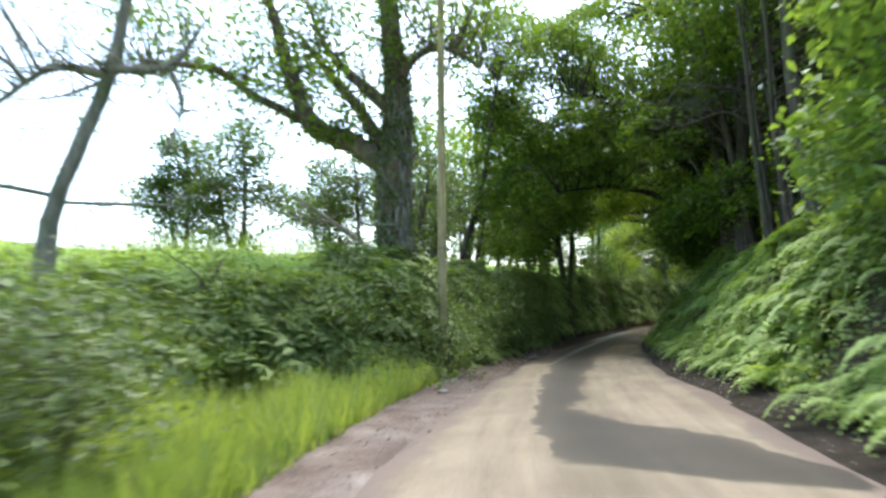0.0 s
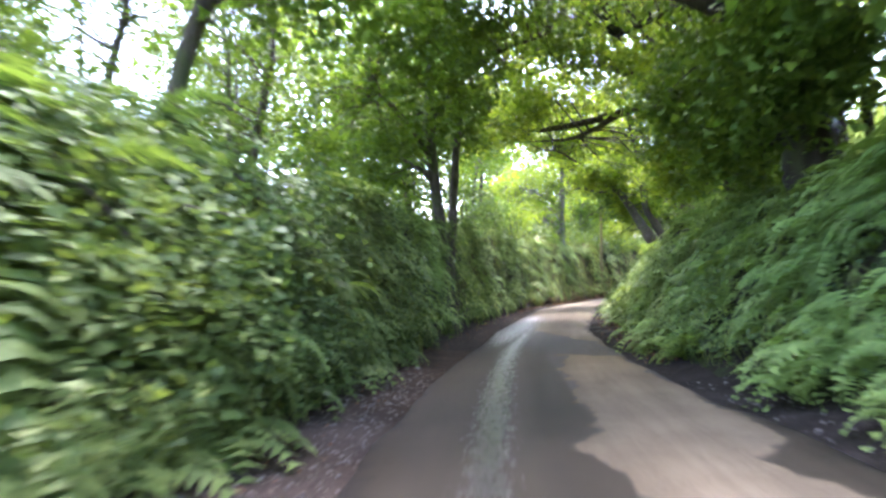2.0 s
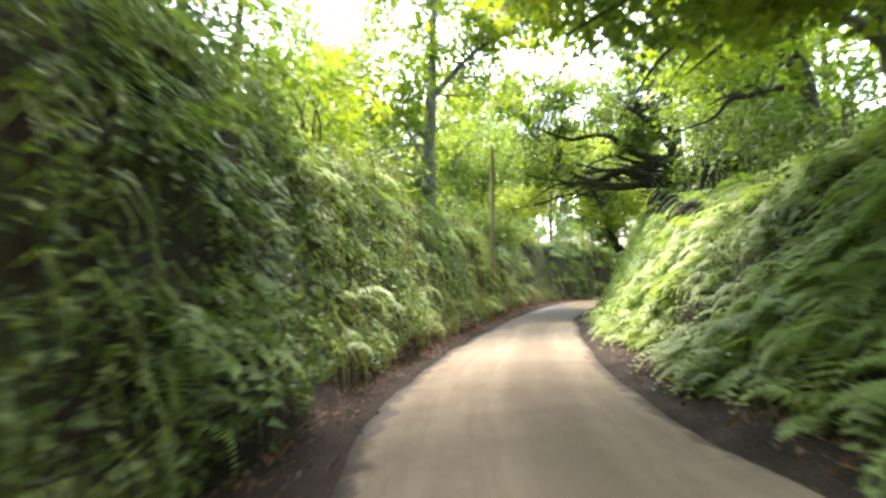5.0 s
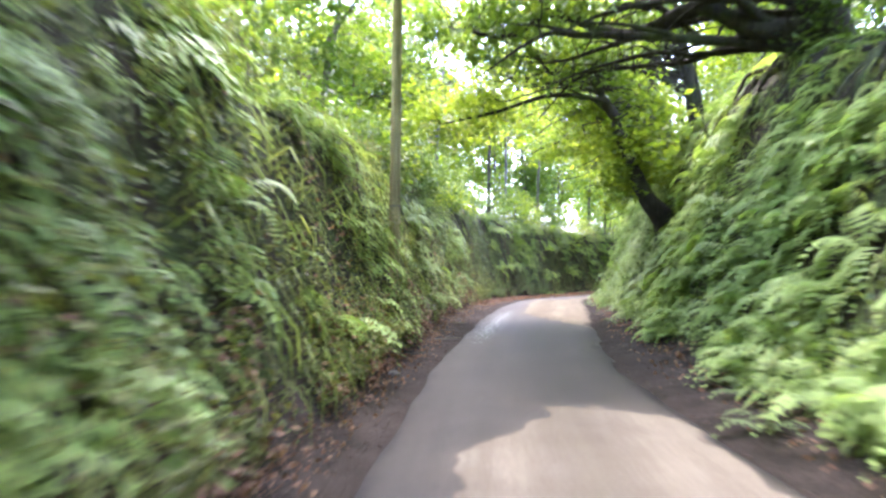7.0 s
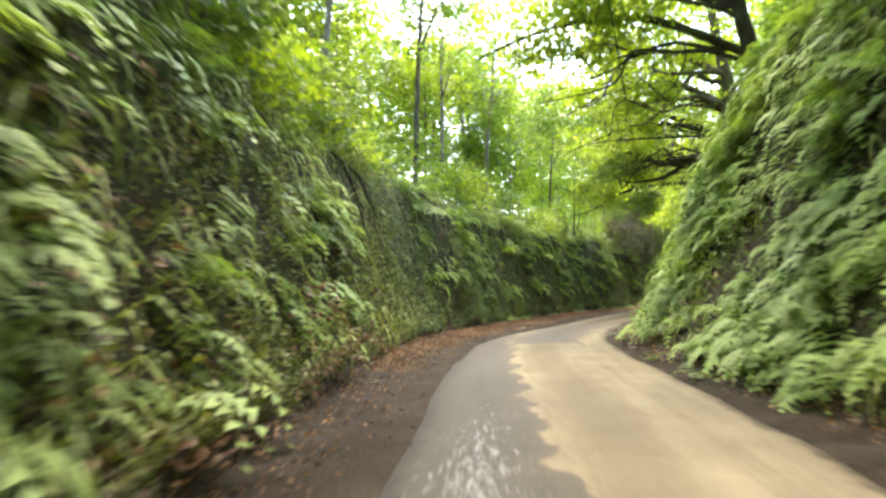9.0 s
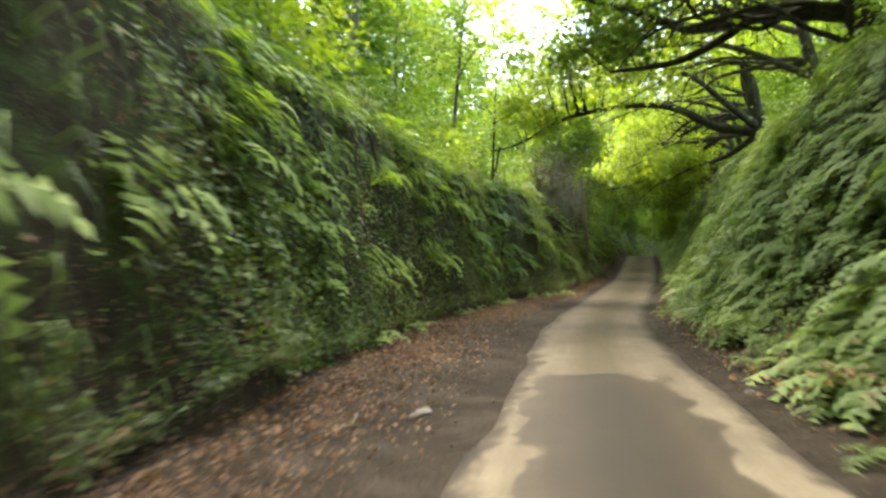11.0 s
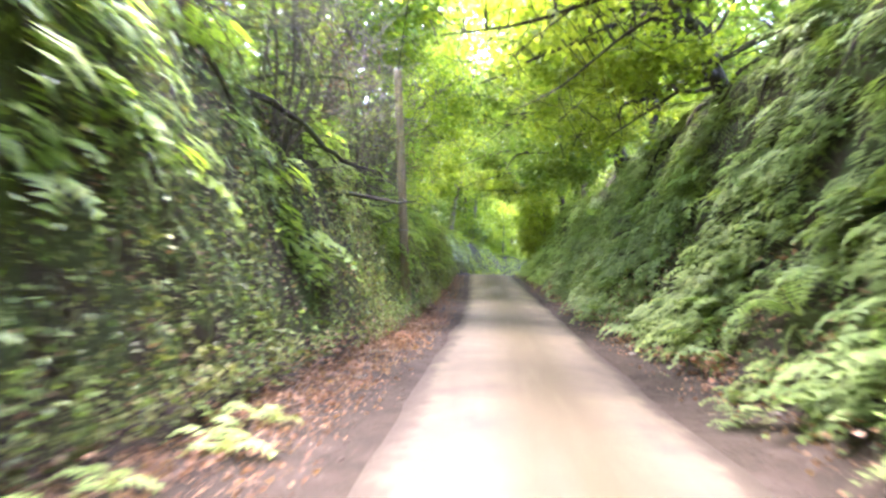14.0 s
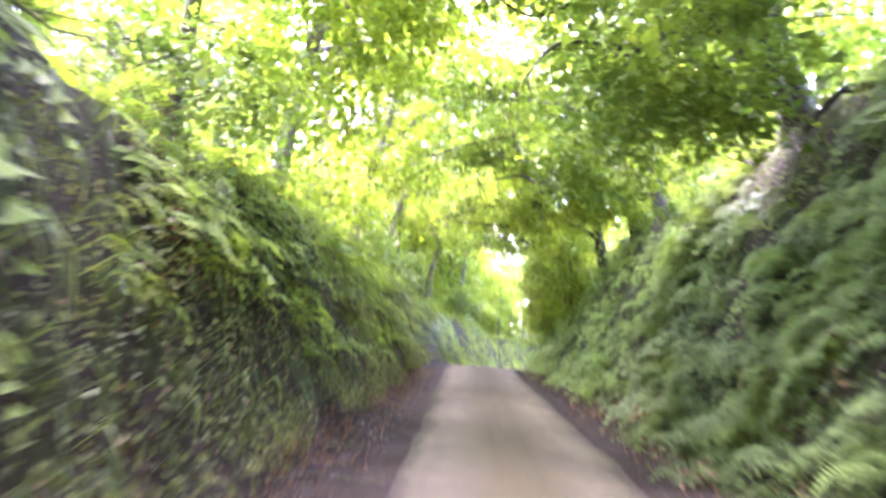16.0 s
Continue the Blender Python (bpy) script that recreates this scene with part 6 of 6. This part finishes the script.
# ---------------------------------------------------------------- hanging grass, hedge shrubs
def hanging_grass(label, side, s0, s1, count, seed, mat, low=0.1, high=1.15, length=0.5):
    """Long blades that start outward from the bank and hang down over it."""
    rng = np.random.default_rng(seed)
    s, u, k = scatter_bank(rng, count, s0, s1, side, low, high)
    tuft = _wave(s * 1.9 + seed, u * 2.6) + rng.normal(size=count) * 0.5
    keep = tuft > 0.0
    s, u = s[keep], u[keep]
    p, nrm = slope_normal(s, u)
    n = len(s)
    h = length * rng.uniform(0.5, 1.5, n)[:, None]
    along = np.stack([flat(s, TX), flat(s, TY), 0 * s], -1)
    sway = along * rng.normal(size=(n, 1)) * 0.3
    w = along * 0.011 + nrm * 0.004 * rng.normal(size=(n, 1))
    z = np.array([0, 0, 1.0])
    a = p + (nrm + sway + 0.35 * z) * h * 0.42
    b = p + (nrm * 1.25 + sway * 1.7) * h * 0.5 - z * h * 0.28
    c = p + (nrm * 1.25 + sway * 2.1) * h * 0.5 - z * h * 0.8
    v = np.stack([p - w, p + w, a + w, a - w, b + w * 0.8, b - w * 0.8, c + w * 0.2, c - w * 0.2], 1)
    i = (np.arange(n) * 8)[:, None, None]
    f = (np.array([[0, 1, 2, 3], [3, 2, 4, 5], [5, 4, 6, 7]])[None] + i).reshape(-1, 4)
    tagged(new("hanging_grass", mesh_of("hanging_grass", v.reshape(-1, 3), f, [mat])), label, "grass", kind="stuff")


hanging_grass("long grass hanging down the shaded bank", -1, 34, 100, 7000, 601, GRASS)
hanging_grass("long grass hanging down the ivy bank", -1, 100, 190, 6000, 602, BRAMBLE)
hanging_grass("long grass hanging between the ferns", 1, 10, 100, 8000, 603, GRASS, 0.0, 1.0)
hanging_grass("long grass hanging between the ferns", 1, 100, 190, 8000, 604, BRAMBLE, 0.0, 1.1)
hanging_grass("straggling grass at the edge of the low bank", -1, 8, 34, 5000, 605, GRASS, 0.0, 1.3, 0.6)


def shrub(label, s, u, radius, high, clumps, leaf, seed, name="shrub", size=0.11, per=60, group="hedge shrubs", simple=True):
    b = float(rise(s, u))
    rng = np.random.default_rng(seed)
    stems = [[(s + 0.1 * k, u, b - 0.15, 0.03), (s + rng.uniform(-0.4, 0.4), u + rng.uniform(-0.3, 0.3), b + high * 0.5, 0.022), (s + rng.uniform(-0.9, 0.9), u + rng.uniform(-0.6, 0.6), b + high * 0.95, 0.008)] for k in range(4)]
    tree(name, label, stems[0], stems=stems[1:], clouds=[(s, u, b + high * 0.5, radius, radius * 0.8, high * 0.5, clumps)], leaf=leaf, leaf_size=size, per=per, seed=seed, spray=(0.3, 0.3, 0.2), group=group, category="shrub", bough=0.3, simple=simple)


_rng = np.random.default_rng(21)
for k in range(44):
    s = 42 + k * 4.4 + _rng.uniform(-0.8, 0.8)
    u = float(foot_left(s) - run_left(s)) - 0.9 - _rng.uniform(0, 0.8)
    shrub("leafy hedge shrub on top of the lane bank", s, u, 2.0, _rng.uniform(1.4, 2.6), 34, (LEAF, LEAF_LIME, BRAMBLE)[k % 3], 700 + k)
for k in range(20):
    s = 52 + k * 7.0 + _rng.uniform(-1.5, 1.5)
    u = float(foot_right(s) + run_right(s)) + 1.2 + _rng.uniform(0, 1.0)
    shrub("leafy undergrowth shrub on top of the high bank", s, u, 2.2, _rng.uniform(1.4, 2.4), 34, (LEAF, LEAF_DARK, BRAMBLE)[k % 3], 760 + k)
for k in range(9):
    s = 83 + k * 2.3 + _rng.uniform(-0.6, 0.6)
    u = float(foot_left(s) - run_left(s)) - 0.1 - _rng.uniform(0, 0.5)
    shrub("leafy shrub drooping over the lip of the bank", s, u, _rng.uniform(0.9, 1.6), _rng.uniform(0.9, 2.2), 30, (LEAF, BRAMBLE, LEAF_LIME)[k % 3], 830 + k)
shrub("low bramble clump hiding the foot of a pole", 16.3, -2.15, 0.75, 1.3, 26, BRAMBLE, 803, "bramble_bush", 0.06, 80, "verge bushes")
shrub("dense bramble bush on the grass verge", 5.3, -3.6, 1.0, 1.5, 60, IVY, 801, "bramble_bush", 0.06, 90, "verge bushes")
shrub("dense bramble bush on the grass verge", 7.8, -5.4, 1.4, 1.6, 60, IVY, 802, "bramble_bush", 0.06, 90, "verge bushes")
for k, (s, u, r, hh) in enumerate([(13.5, -4.2, 1.5, 1.1), (16.0, -3.5, 1.3, 1.0), (19.5, -2.9, 1.4, 1.0), (23.0, -2.8, 1.5, 1.2), (26.5, -2.9, 1.5, 1.3), (11.5, -5.6, 1.6, 1.2)]):
    shrub("low bramble clump at the foot of the ferny bank", s, u, r, hh, 46, BRAMBLE, 810 + k, "bramble_bush", 0.06, 80, "verge bushes")


# ---------------------------------------------------------------- single large ferns, frond by frond
_rng = np.random.default_rng(77)
FRONDS = []
for k in range(4):
    v, f = frond_shape(17, _rng, 0.8)
    FRONDS.append({m.name: mesh_of("frond", v, f, [m]) for m in (FERN, FERN_LIME, FERN_DARK, FERN_DEEP)})


def single_fern(label, s, u, size, mat, fronds=8, out=0.6):
    p, nrm = slope_normal(np.array([s]), np.array([u]))
    up = Vector(nrm[0]) * out + Vector((0, 0, 1 - 0.5 * out))
    root = new("fern")
    root.matrix_world = Matrix.Translation(Vector(p[0])) @ up.to_track_quat("Z", "Y").to_matrix().to_4x4()
    tagged(root, label, "fern", "large ferns on the banks")
    for k in range(fronds):
        ob = part("frond", FRONDS[k % 4][mat.name], root)
        ob.matrix_local = pose(0, 0, 0, _rng.uniform(-12, 12), _rng.uniform(-22, 12), 360 * k / fronds + _rng.uniform(-18, 18)) @ Matrix.Scale(size * _rng.uniform(0.75, 1.15), 4)


for k in range(16):
    s = 17.5 + k * 0.85 + _rng.uniform(-0.3, 0.3)
    u = float(foot_left(s)) - _rng.uniform(0.3, 0.9)
    single_fern("large arching green fern on the low bank", s, u, _rng.uniform(0.8, 1.15), FERN if k % 3 == 0 else FERN_DARK)
for k in range(30):
    s = 8.5 + k * 0.62 + _rng.uniform(-0.3, 0.3)
    u = float(foot_left(s) - run_left(s) * _rng.uniform(0.55, 1.25))
    single_fern("tall upright bracken fern on the crest of the low bank", s, u, _rng.uniform(0.95, 1.4), FERN_DARK if k % 3 else FERN, 7, 0.15)
for k in range(30):
    s = 36 + k * 2.3 + _rng.uniform(-0.8, 0.8)
    u = float(foot_left(s) - run_left(s) * _rng.uniform(0.15, 1.0))
    if s > 97:
        continue
    single_fern("green fern drooping from the steep bank", s, u, _rng.uniform(0.6, 0.9), FERN, 7)
for k in range(44):
    s = 106 + k * 1.6 + _rng.uniform(-0.6, 0.6)
    u = float(foot_left(s) - run_left(s) * _rng.uniform(0.5, 1.15))
    single_fern("big lime green fern arching from the ivy bank", s, u, _rng.uniform(0.7, 1.2), FERN_LIME, 7)
for k in range(60):
    s = 6 + k * 2.7 + _rng.uniform(-0.9, 0.9)
    u = float(foot_right(s) + run_right(s) * _rng.uniform(0.0, 0.7))
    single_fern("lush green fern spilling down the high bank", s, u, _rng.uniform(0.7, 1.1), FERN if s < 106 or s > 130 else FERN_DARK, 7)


# ---------------------------------------------------------------- stones, sticks
def stone(s, u, size, seed):
    rng = np.random.default_rng(seed)
    bm = bmesh.new()
    bmesh.ops.create_icosphere(bm, subdivisions=2, radius=size)
    ax = rng.uniform(0.6, 1.3, 3) * [1, 1, 0.6]
    for v in bm.verts:
        q = v.co * 9 / max(size * 10, 0.1)
        v.co = Vector(v.co * (1 + 0.22 * noise.noise(q + Vector((seed * 3.1, 0, 0)))))
        v.co.x, v.co.y, v.co.z = v.co.x * ax[0], v.co.y * ax[1], v.co.z * ax[2]
    me = bpy.data.meshes.new("stone")
    bm.to_mesh(me)
    bm.free()
    me.materials.append(STONE)
    ob = new("stone", me)
    p = ground_at(np.array([s]), np.array([u]))[0]
    ob.matrix_world = pose(p[0], p[1], p[2] + size * 0.2, 0, 0, rng.uniform(0, 360))
    tagged(ob, "small rough grey-brown stone lying on the soil shoulder", "stone", "stones by the lane")


def pebbles(label, count, side, s0, s1, seed, size, low=-0.1, high=1.0, mat=None):
    """Loose gravel: little flattened eight-sided stones strewn from the edge of the lane to the foot of the bank."""
    rng = np.random.default_rng(seed)
    s = rng.uniform(s0, s1, count)
    k = low + (high - low) * rng.beta(1.3, 1.3, count)
    e, f = (edge_left(s), foot_left(s)) if side < 0 else (edge_right(s), foot_right(s))
    p = ground_at(s, e + (f - e) * k)
    p[:, 2] += np.where(k < 0.02, 0.03, 0.004)
    a = rng.uniform(0, 2 * np.pi, count)
    r = size * rng.uniform(0.4, 1.0, count) ** 1.6
    d = np.stack([np.cos(a), np.sin(a), 0 * a], -1) * r[:, None]
    w = np.stack([-np.sin(a), np.cos(a), 0 * a], -1) * (r * rng.uniform(0.5, 1.0, count))[:, None]
    z = np.array([0, 0, 1.0]) * (r * rng.uniform(0.3, 0.7, count))[:, None]
    v = np.stack([p + d, p + w, p - d, p - w, p + z, p - z], 1)
    f = np.array([[0, 1, 4], [1, 2, 4], [2, 3, 4], [3, 0, 4], [1, 0, 5], [2, 1, 5], [3, 2, 5], [0, 3, 5]])
    q = (f[None] + (np.arange(count) * 6)[:, None, None]).reshape(-1, 3)
    tagged(new("gravel", mesh_of("gravel", v.reshape(-1, 3), q, [mat or STONE])), label, "gravel", kind="stuff")


SOILED = earth_material("soiled_gravel", [(0.3, (0.045, 0.034, 0.025)), (0.5, (0.075, 0.058, 0.044)), (0.7, (0.115, 0.092, 0.072))], 6.0, 0.5)
STONE = earth_material("stone", [(0.3, (0.12, 0.1, 0.085)), (0.5, (0.2, 0.175, 0.15)), (0.7, (0.3, 0.27, 0.24))], 6.0, 0.5)
pebbles("loose pinkish gravel along the edge of the lane", 3600, -1, -2, 30, 541, 0.028)
pebbles("loose gravel scattered over the soil shoulder", 3000, -1, 30, 160, 542, 0.035, mat=SOILED)
pebbles("loose gravel scattered along the lane edge", 500, 1, -2, 28, 543, 0.03)
pebbles("soiled gravel scattered along the lane edge", 2100, 1, 28, 160, 544, 0.03, mat=SOILED)
_rng = np.random.default_rng(15)
stone(13.0, -1.66, 0.11, 1)
for k in range(34):
    s = _rng.uniform(20, 160)
    left = _rng.random() < 0.6
    e, f = (edge_left(s), foot_left(s)) if left else (edge_right(s), foot_right(s))
    stone(s, float(e + (f - e) * _rng.uniform(0.25, 0.95)), _rng.uniform(0.03, 0.085), 20 + k)


def stick(s, u, length, seed):
    rng = np.random.default_rng(seed)
    p = ground_at(np.array([s]), np.array([u]))[0]
    a = rng.uniform(0, 6.28)
    d = np.array([math.cos(a), math.sin(a), 0.0]) * length
    t = Tubes()
    pts = bend([np.zeros(3), d * 0.5 + rng.normal(size=3) * 0.05 * [1, 1, 0.2], d], 4, rng, 0.008)
    t.add(pts + [0, 0, 0.03], np.linspace(0.014, 0.006, len(pts)), 6)
    q = pts[4]
    e = np.array([math.cos(a + 0.7), math.sin(a + 0.7), 0.15]) * length * 0.35
    t.add(np.array([q, q + e * 0.5, q + e]) + [0, 0, 0.03], [0.009, 0.007, 0.004], 5)
    ob = new("fallen_twig", t.mesh("fallen_twig", BARK_PALE))
    ob.location = p
    tagged(ob, "dry fallen twig lying among the leaf litter", "twig", "fallen twigs")


for k in range(40):
    s = _rng.uniform(36, 160)
    left = _rng.random() < 0.6
    e, f = (edge_left(s), foot_left(s)) if left else (edge_right(s), foot_right(s))
    stick(s, float(e + (f - e) * _rng.uniform(0.35, 0.95)), _rng.uniform(0.25, 0.8), 60 + k)

# pale dead stalks arching over the ferns by the first pole
for k in range(6):
    s, u = 13.2 + 0.5 * k + _rng.uniform(-0.2, 0.2), -3.6 - _rng.uniform(0, 0.8)
    p = ground_at(np.array([s]), np.array([u]))[0]
    a = _rng.uniform(-0.6, 0.6)
    d = np.array([math.sin(a) + 0.8, -0.6 * math.cos(a), 0.0])
    t = Tubes()
    t.add(bend([np.zeros(3), [0.1 * d[0], 0.1 * d[1], 0.9], [0.5 * d[0], 0.5 * d[1], 1.35], [1.1 * d[0], 1.1 * d[1], 1.3]], 5, _rng, 0.01), np.linspace(0.01, 0.004, 16), 5)
    ob = new("dead_stalk", t.mesh("dead_stalk", STRAW))
    ob.location = p
    tagged(ob, "pale dry dead stalk arching over the bank ferns", "stalk", "dead stalks")


# ---------------------------------------------------------------- roots showing under the lip of the bank
_rng = np.random.default_rng(33)
for k in range(46):
    s = 62 + k * 1.75 + _rng.uniform(-0.6, 0.6)
    side = -1 if k % 4 else 1
    a0, a1 = (foot_left(s), -run_left(s)) if side < 0 else (foot_right(s), run_right(s))
    ks = np.linspace(1.02, 0.62 - _rng.uniform(0, 0.25), 5)
    ss = s + np.cumsum(_rng.normal(size=5) * 0.18)
    p, nrm = slope_normal(ss, float(a0) + float(a1) * ks)
    p = p + nrm * np.array([0.0, 0.12, 0.16, 0.12, 0.05])[:, None]
    t = Tubes()
    q = bend(p - p[0], 4, _rng, 0.015)
    t.add(q, np.linspace(_rng.uniform(0.03, 0.07), 0.01, len(q)), 6, 0.08, _rng)
    ob = new("tree_root", t.mesh("tree_root", BARK_DARK if k % 2 else BARK))
    ob.location = p[0]
    tagged(ob, "bare dark tree root hanging down the earth bank", "root", "exposed roots")

for k in range(34):
    s = (66.5 + k * 0.75 if k < 21 else (42 + (k - 21) * 1.1 if k < 26 else 143 + (k - 26) * 2.3)) + _rng.uniform(-0.3, 0.3)
    ks = np.linspace(1.1, 0.68 - _rng.uniform(0, 0.16), 6)
    ss = s + np.cumsum(_rng.normal(size=6) * 0.22)
    p, nrm = slope_normal(ss, float(foot_right(s)) + float(run_right(s)) * ks)
    p = p + nrm * np.array([0.05, 0.16, 0.2, 0.16, 0.1, 0.02])[:, None]
    t = Tubes()
    q = bend(p - p[0], 4, _rng, 0.02)
    t.add(q, np.linspace(_rng.uniform(0.05, 0.12), 0.012, len(q)), 7, 0.1, _rng)
    ob = new("tree_root", t.mesh("tree_root", BARK_DARK))
    ob.location = p[0]
    tagged(ob, "thick mossy dark root gripping the overhung bank", "root", "exposed roots")

# ---------------------------------------------------------------- brown thicket behind the third pole
_rng = np.random.default_rng(58)
for k in range(7):
    s = 138.5 + k * 2.1 + _rng.uniform(-0.5, 0.5)
    u = float(foot_left(s) - run_left(s) * _rng.uniform(0.55, 1.1))
    b, hh = float(rise(s, u)), _rng.uniform(2.2, 3.4)
    stems = [[(s + 0.1 * j, u, b - 0.2, 0.035), (s + _rng.uniform(-0.6, 0.6), u + _rng.uniform(-0.2, 0.6), b + hh * 0.5, 0.024), (s + _rng.uniform(-1.3, 1.3), u + _rng.uniform(-0.4, 1.1), b + hh, 0.008)] for j in range(5)]
    tree("thicket_bush", "tangled brown twiggy bush with few drab leaves", stems[0], stems=stems[1:], clouds=[(s, u + 0.2, b + hh * 0.6, 1.3, 0.9, hh * 0.4, 26)], bark=BARK, leaf=BANK_IVY if k % 3 else DRY, leaf_size=0.055, per=34,
         seed=900 + k, twigs=110, spray=(0.25, 0.25, 0.2), group="twiggy thicket", category="bush")
for rows in ([(139.0, -4.2, 4.0, 0.06), (139.6, -3.4, 3.7, 0.05), (140.6, -2.6, 3.1, 0.035), (141.2, -2.0, 2.9, 0.015)],
             [(140.2, -4.0, 4.1, 0.045), (140.6, -3.2, 4.3, 0.035), (141.0, -2.2, 4.4, 0.012)],
             [(143.0, -3.2, 2.7, 0.05), (143.2, -2.3, 2.6, 0.04), (143.4, -1.5, 2.65, 0.015)],
             [(104.5, -4.2, 3.6, 0.07), (103.5, -3.6, 2.9, 0.06), (102.6, -3.2, 2.1, 0.04), (102.2, -3.0, 1.7, 0.02)],
             [(133.0, -5.4, 4.5, 0.06), (133.4, -4.9, 5.6, 0.05), (133.2, -4.6, 6.8, 0.03), (133.5, -4.2, 7.8, 0.012)]):
    p = np.array([spot(*r[:3]) for r in rows])
    b = Tubes()
    q = bend(p - p[0], 5, _rng, 0.03)
    b.add(q, np.interp(np.linspace(0, 1, len(q)), np.linspace(0, 1, len(rows)), [r[3] for r in rows]), 7, 0.1, _rng)
    for j in (4, 7, 9):
        e = _rng.normal(size=3) * 0.35
        b.add(np.array([q[j], q[j] + 0.5 * e + [0, 0, 0.05], q[j] + e]), [0.018, 0.012, 0.005], 5)
    ob = new("dead_branch", b.mesh("dead_branch", BARK_DARK))
    ob.location = p[0]
    tagged(ob, "dark bare dead branch jutting from the lane bank", "branch", "dead branches")
